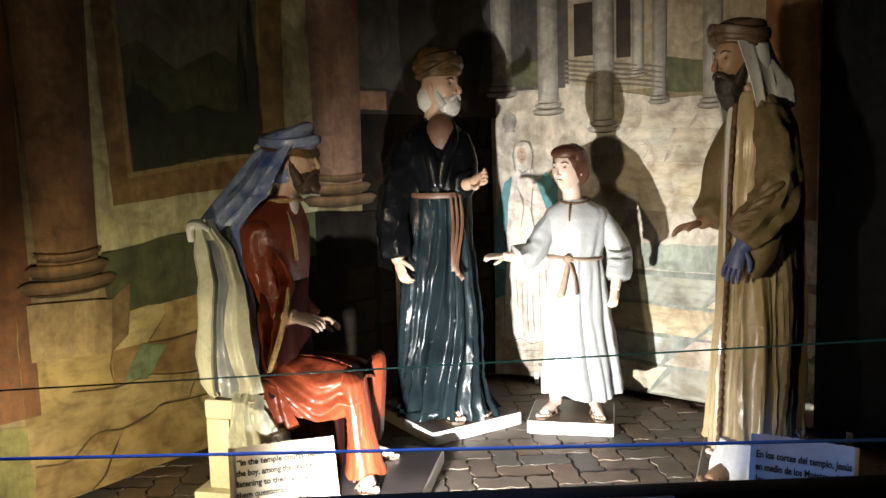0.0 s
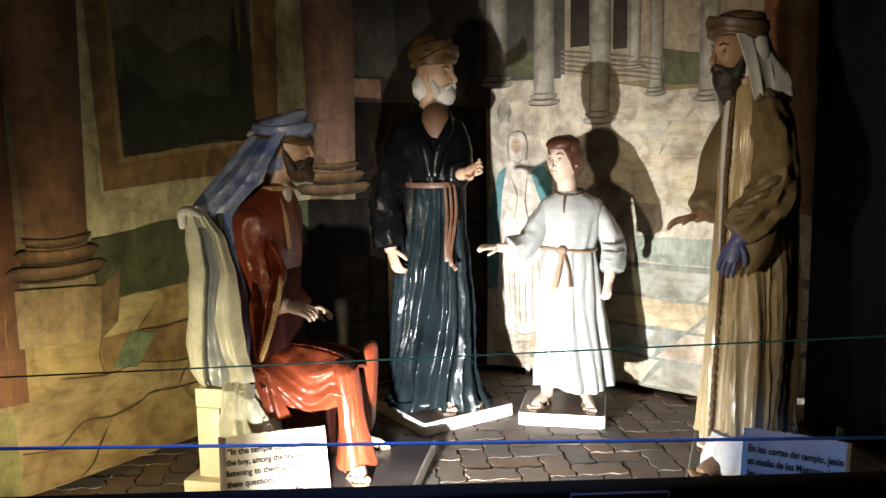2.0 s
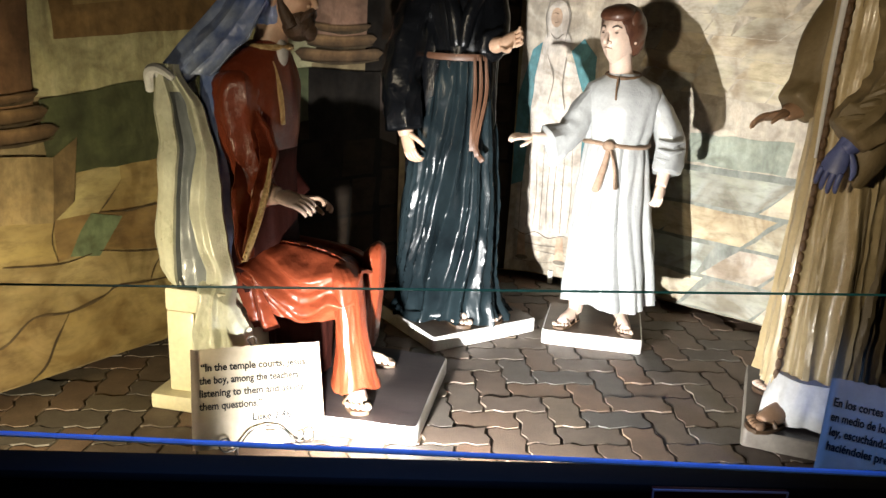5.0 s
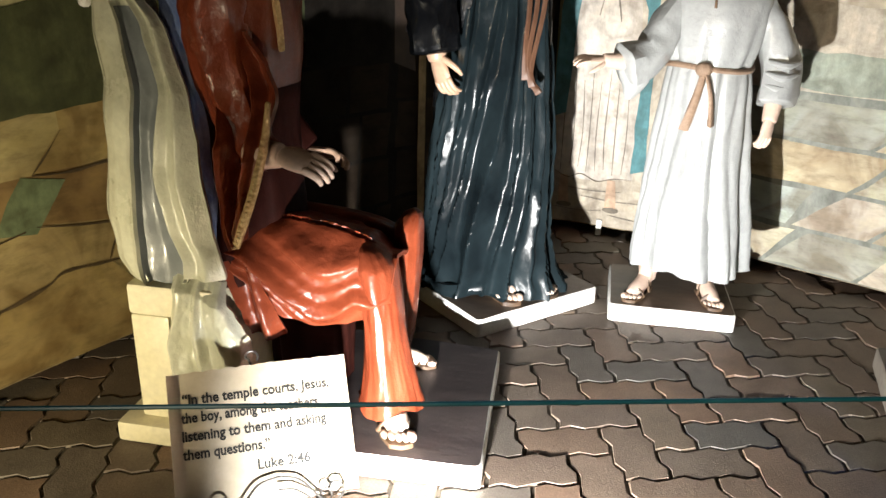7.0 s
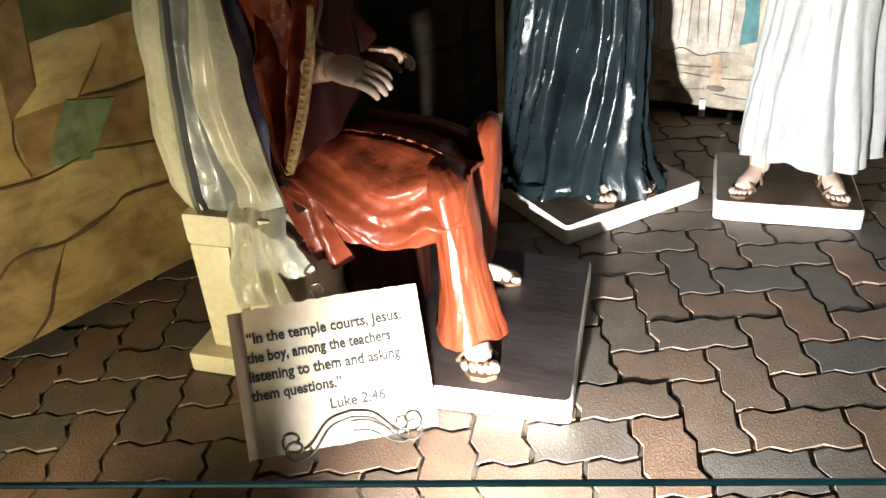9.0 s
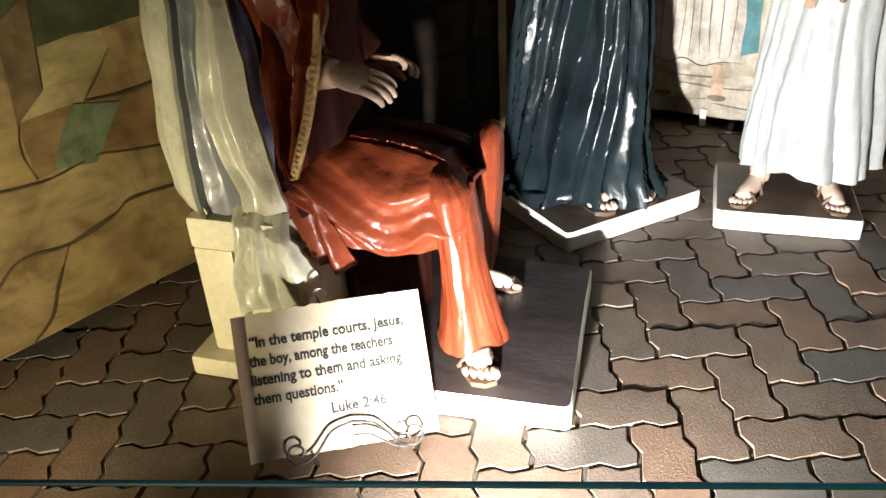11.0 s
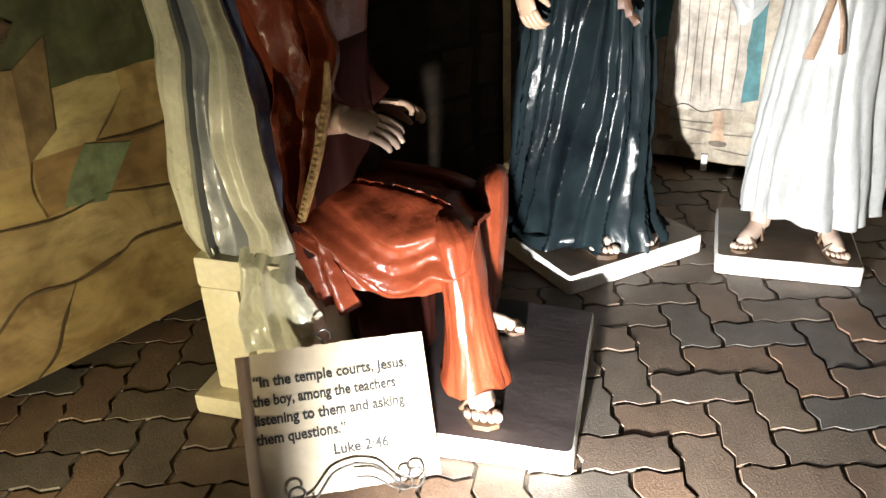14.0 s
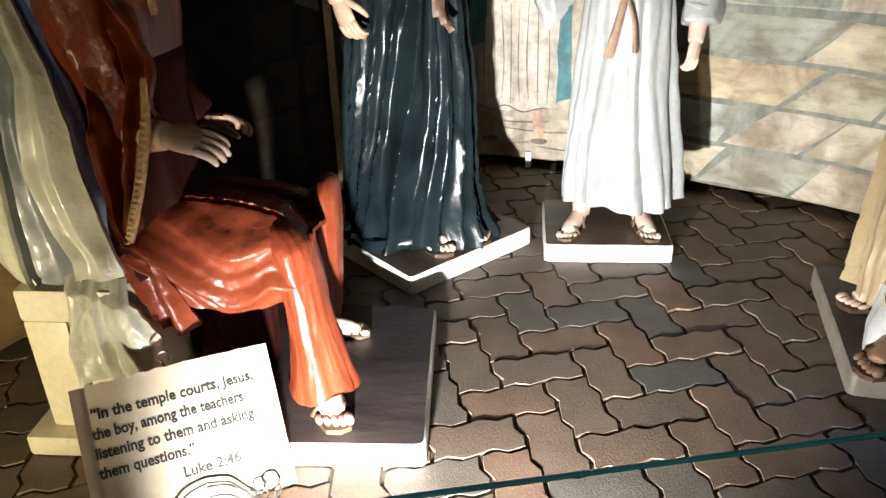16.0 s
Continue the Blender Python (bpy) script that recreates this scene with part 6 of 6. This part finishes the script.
# ---- parchment signs ----
def parchment(label, tl, tr, bl, lines, cover):
    tl, tr, bl = Vector(tl), Vector(tr), Vector(bl)
    w, h = (tr - tl).length, (tl - bl).length
    x = (tr - tl).normalized()
    y = (tl - bl)
    y = (y - x * y.dot(x)).normalized()
    z = x.cross(y)
    m = Matrix((x, y, z)).transposed().to_4x4()
    m.translation = bl
    root = thing("parchment_sign", label, "sign", (0, 0, 0), "parchment signs")
    root.matrix_world = m
    nx, ny = 44, 24
    bm = bmesh.new()

    def at(i, j, back):
        u, v = i / nx, j / ny
        px, py = u * w, v * h
        curl = 0.020 * max(0, (0.065 - u) / 0.065) ** 1.5 + 0.014 * max(0, (u - 0.94) / 0.06) ** 1.5
        rag = 0.004 * noise.noise(Vector((u * 22, 3.0, v * 2))) * (1 if j in (0, ny) else 0)
        wave = 0.0005 * noise.noise(Vector((u * 5, v * 4, 1.5)))
        return Vector((px + (0.006 * curl / 0.02 if u < 0.5 else -0.006 * curl / 0.014), py + rag + 0.006 * math.sin(u * 3.1) * (v - 0.5), curl + wave - (0.004 if back else 0)))

    grid = {(i, j, b): bm.verts.new(at(i, j, b)) for i in range(nx + 1) for j in range(ny + 1) for b in (0, 1)}
    for i in range(nx):
        for j in range(ny):
            bm.faces.new([grid[i, j, 0], grid[i + 1, j, 0], grid[i + 1, j + 1, 0], grid[i, j + 1, 0]])
            bm.faces.new([grid[i, j + 1, 1], grid[i + 1, j + 1, 1], grid[i + 1, j, 1], grid[i, j, 1]])
    for i in range(nx):
        bm.faces.new([grid[i, 0, 1], grid[i + 1, 0, 1], grid[i + 1, 0, 0], grid[i, 0, 0]])
        bm.faces.new([grid[i, ny, 0], grid[i + 1, ny, 0], grid[i + 1, ny, 1], grid[i, ny, 1]])
    for j in range(ny):
        bm.faces.new([grid[0, j, 0], grid[0, j + 1, 0], grid[0, j + 1, 1], grid[0, j, 1]])
        bm.faces.new([grid[nx, j + 1, 0], grid[nx, j, 0], grid[nx, j, 1], grid[nx, j + 1, 1]])
    part("parchment_sheet", bm, M["paper"], root, "cream parchment with curled edges")
    for text, u, v, size in lines:
        ob = lettering("line_of_text", text, size, M["ink"], root, Matrix.Translation((u * w, v * h, 0.0014)), 0.00085)
        wide = max(c.co.x for c in ob.data.vertices)
        room = cover.get(text)
        if room:
            ob.scale = (room * w / wide, 1, 1)
    # wire easel: back legs, front lip and scrolls
    bm = bmesh.new()
    r = 0.0028
    mid = w * 0.55
    for s in (-1, 1):
        tube(bm, [(mid, 0.052, 0.020), (mid + s * 0.045, 0.040, 0.022), (mid + s * 0.078, 0.004, 0.026), (mid + s * 0.098, -0.010, 0.028)] + [Vector((mid + s * 0.118, 0.008, 0.028)) + Vector((s * math.cos(a) * q, math.sin(a) * q, 0)) for a, q in ((-1.3, 0.022), (-0.3, 0.021), (0.7, 0.019), (1.7, 0.016), (2.8, 0.013), (4.0, 0.010))], [r] * 2, 0, 8, 4)
        if s < 0:
            continue
        tube(bm, [(mid, 0.026, 0.030), (mid + s * 0.035, 0.020, 0.032), (mid + s * 0.07, -0.004, 0.036)] + [Vector((mid + s * 0.095, 0.002, 0.036)) + Vector((s * math.cos(a) * q, math.sin(a) * q, 0)) for a, q in ((-1.4, 0.016), (-0.3, 0.016), (0.8, 0.014), (2.0, 0.011), (3.2, 0.008))], [r * 0.8] * 2, 0, 8, 4)
    part("easel_scroll", bm, M["iron"], root, "dull iron wire easel with curled scrolls")
    bm = bmesh.new()
    top = Vector((mid - 0.03, h + 0.02, -0.012))
    tube(bm, [(mid - 0.03, h * 0.9, -0.010), (mid - 0.035, h + 0.01, -0.012)] + [top + Vector((math.cos(a) * 0.014, math.sin(a) * 0.014, 0)) for a in (3.1, 2.2, 1.2, 0.2, -0.7)], [r] * 2, 0, 8, 4)
    part("easel_top_curl", bm, M["iron"], root)
    inv = m.inverted()
    bk = inv @ (Vector((bl.x, bl.y, 0.004)) + x * mid + Vector((-z.x, -z.y, 0)).normalized() * 0.20)
    legs = [[Vector((mid, h * 0.85, -0.010)), bk]]
    for s in (-1, 1):
        fl = inv @ (Vector((bl.x, bl.y, 0.0035)) + x * (mid + s * 0.085) + Vector((z.x, z.y, 0)).normalized() * 0.004)
        legs.append([Vector((mid + s * 0.03, h * 0.96, -0.008)), Vector((mid + s * 0.07, 0.10, -0.008)), Vector((mid + s * 0.085, -0.004, -0.006)), Vector((mid + s * 0.088, -0.006, 0.020)), fl])
    for way in legs:
        bm = bmesh.new()
        tube(bm, way, [r] * 2, 0, 8, 5)
        part("easel_leg", bm, M["iron"], root)
    return root


parchment("cream parchment sign with black lettering on wire easel by seated statue", (-0.977, -1.11, 0.286), (-0.622, -0.925, 0.288), (-0.905, -1.255, 0.035),
          [("\u201cIn the temple courts, Jesus,", 0.085, 0.775, 0.031), ("the boy, among the teachers", 0.075, 0.645, 0.031), ("listening to them and asking", 0.07, 0.515, 0.031), ("them questions.\u201d", 0.07, 0.385, 0.031), ("Luke 2:46", 0.45, 0.245, 0.031)],
          {"\u201cIn the temple courts, Jesus,": 0.80, "the boy, among the teachers": 0.74, "listening to them and asking": 0.78, "them questions.\u201d": 0.46, "Luke 2:46": 0.29})
parchment("blue-lit parchment sign in Spanish on wire easel by standing statue", (0.868, -0.875, 0.355), (1.20, -0.955, 0.345), (0.858, -0.945, 0.075),
          [("En los cortes del templo, Jes\u00fas", 0.07, 0.73, 0.034), ("en medio de los Maestros de la", 0.07, 0.585, 0.034), ("ley, escuch\u00e1ndolos y", 0.08, 0.44, 0.034), ("haci\u00e9ndoles preguntas", 0.08, 0.295, 0.034)],
          {"En los cortes del templo, Jes\u00fas": 0.86, "en medio de los Maestros de la": 0.84, "ley, escuch\u00e1ndolos y": 0.56, "haci\u00e9ndoles preguntas": 0.64})

# ---- cords and notice on the barrier ----
for name, label, mat, y, z, slope, r, rise in (("blue_cord", "taut blue cord stretched along the visitors' side", "bluewire", -2.402, 0.818, 0.20, 0.0032, 0.0), ("teal_cord", "thin green-blue cord stretched above the black ledge", "tealwire", -1.8615, 0.829, 0.2013, 0.0022, 0.033)):
    root = thing(name, label, "cord", (0, y, 0), "barrier cords")
    root.rotation_euler.z = math.atan(slope)
    bm = bmesh.new()
    tube(bm, [(x, 0.0, z + rise * x + 0.002 * (x / 2.3) ** 2) for x in (-2.1, -1.4, -0.7, 0, 0.7, 1.4, 2.1)], [r] * 2, 0, 8, 8)
    part("cord", bm, M[mat], root)
    for x in (-2.11, 2.11):
        bm = bmesh.new()
        tube(bm, [(x, 0, 0), (x, 0, 0.5), (x, 0, 1.0)], [0.02] * 2, 0, 16, 2)
        part("cord_post", bm, M["black"], root, "black post")

notice = thing("notice", "small maroon notice with pale violet print on the ledge", "notice", (0.455, -1.885, 0.42))
notice.rotation_euler.z = math.atan(0.245)
bm = bmesh.new()
box(bm, (-0.115, -0.004, -0.17), (0.115, 0.004, 0.115), 0.002)
part("notice_board", bm, M["maroon"], notice)
for lo, hi in (((-0.115, -0.007, 0.112), (0.115, -0.0045, 0.115)), ((-0.115, -0.007, -0.17), (-0.1125, -0.0045, 0.1115)), ((0.1125, -0.007, -0.17), (0.115, -0.0045, 0.1115))):
    bm = bmesh.new()
    box(bm, lo, hi)
    part("notice_border", bm, M["violet"], notice)
lettering("line_of_text", "Please...", 0.036, M["violet"], notice, pose(-0.058, -0.0055, 0.028, 90, 0, 0), 0.0006)
lettering("line_of_text", "Merry Christmas", 0.018, M["violet"], notice, pose(-0.06, -0.0055, 0.083, 90, 0, 0), 0.0003, "LEFT", 0.3)


# ---- floor, last: zigzag pavers in herringbone ----
bm = bmesh.new()
box(bm, (-3.7, -6.6, -0.10), (3.7, 2.3, -0.008))
ground = tagged(finish(bm, "floor", M["grout"], smooth=False), "herringbone floor of zigzag concrete pavers with sandy joints", "floor", kind="structure")
UNIT, TURN, START = 0.1125, radians(16.6), Vector((-0.128, -0.680, 0))
U, V = Vector((math.cos(TURN), math.sin(TURN), 0)), Vector((-math.sin(TURN), math.cos(TURN), 0))
WAVE = [(0.0, 0.0), (0.3, 0.075), (0.62, -0.075)]


def outline(cells):
    """Outline of a run of two cells with the zigzag that every joint shares; anticlockwise, in units."""
    w, h = cells
    pts = []
    for i in range(w):
        pts += [(i + a, d) for a, d in WAVE]
    for j in range(h):
        pts += [(w + d, j + a) for a, d in WAVE]
    back = [(w, h)]
    for i in range(w):
        back += [(w - 1 - i + a, h + d) for a, d in reversed(WAVE)]
    pts += back[:-1] if back[-1] == (0, h) else back
    left = [(0, h)]
    for j in range(h):
        left += [(d, h - 1 - j + a) for a, d in reversed(WAVE)]
    pts += left[:-1]
    return pts


def paver_shell(cells, seed):
    rng = random.Random(seed)
    pts = outline(cells)
    c = Vector((cells[0] / 2, cells[1] / 2, 0))
    def ring(scale, z):
        return [Vector(((x - c.x) * UNIT, (y - c.y) * UNIT, 0)) * scale + Vector((0, 0, z)) for x, y in pts]
    tilt = Vector((rng.uniform(-0.006, 0.006), rng.uniform(-0.006, 0.006), 0))
    low, high = ring(0.972, -0.014), ring(0.928, 0)
    return [low, [p + Vector((0, 0, p.dot(tilt))) for p in high]]


def paver_mesh(cells, seed):
    bm = bmesh.new()
    rows = [[bm.verts.new(p) for p in r] for r in paver_shell(cells, seed)]
    k = len(rows[0])
    for j in range(k):
        bm.faces.new((rows[0][j], rows[0][(j + 1) % k], rows[1][(j + 1) % k], rows[1][j]))
    bm.faces.new(rows[1])
    me = bpy.data.meshes.new("paver")
    bm.to_mesh(me)
    bm.free()
    me.materials.append(M["paver"])
    return me


FLAT = [paver_mesh((2, 1), k) for k in range(4)]
TALL = [paver_mesh((1, 2), k + 9) for k in range(4)]
rng = random.Random(5)
rest = bmesh.new()
spin = Matrix.Rotation(TURN, 4, "Z")
for i in range(-34, 34):
    for j in range(-34, 34):
        k = (i - j) % 4
        if k == 0:
            centre, kinds, cells = START + (U * (i + 1) + V * (j + 0.5)) * UNIT, FLAT, (2, 1)
        elif k == 3:
            centre, kinds, cells = START + (U * (i + 0.5) + V * (j + 1)) * UNIT, TALL, (1, 2)
        else:
            continue
        if not (-2.3 < centre.x < 2.2 and -1.88 < centre.y < 1.1):
            continue
        lift = Vector((0, 0, -0.002 + rng.uniform(-0.0025, 0.0015)))
        if -1.12 < centre.x < 1.15 and -1.78 < centre.y < 0.82:
            ob = new("paver", rng.choice(kinds))
            ob.matrix_world = Matrix.Translation(centre + lift) @ spin
            ob.parent = ground
        else:
            rows = [[rest.verts.new(Matrix.Translation(centre + lift) @ spin @ p) for p in r] for r in paver_shell(cells, rng.randint(0, 5))]
            q = len(rows[0])
            for a in range(q):
                rest.faces.new((rows[0][a], rows[0][(a + 1) % q], rows[1][(a + 1) % q], rows[1][a]))
            rest.faces.new(rows[1])
ob = part("outer_pavers", rest, M["paver"], ground, "outer run of brown and grey pavers", False)
ob["kind"] = "stuff"
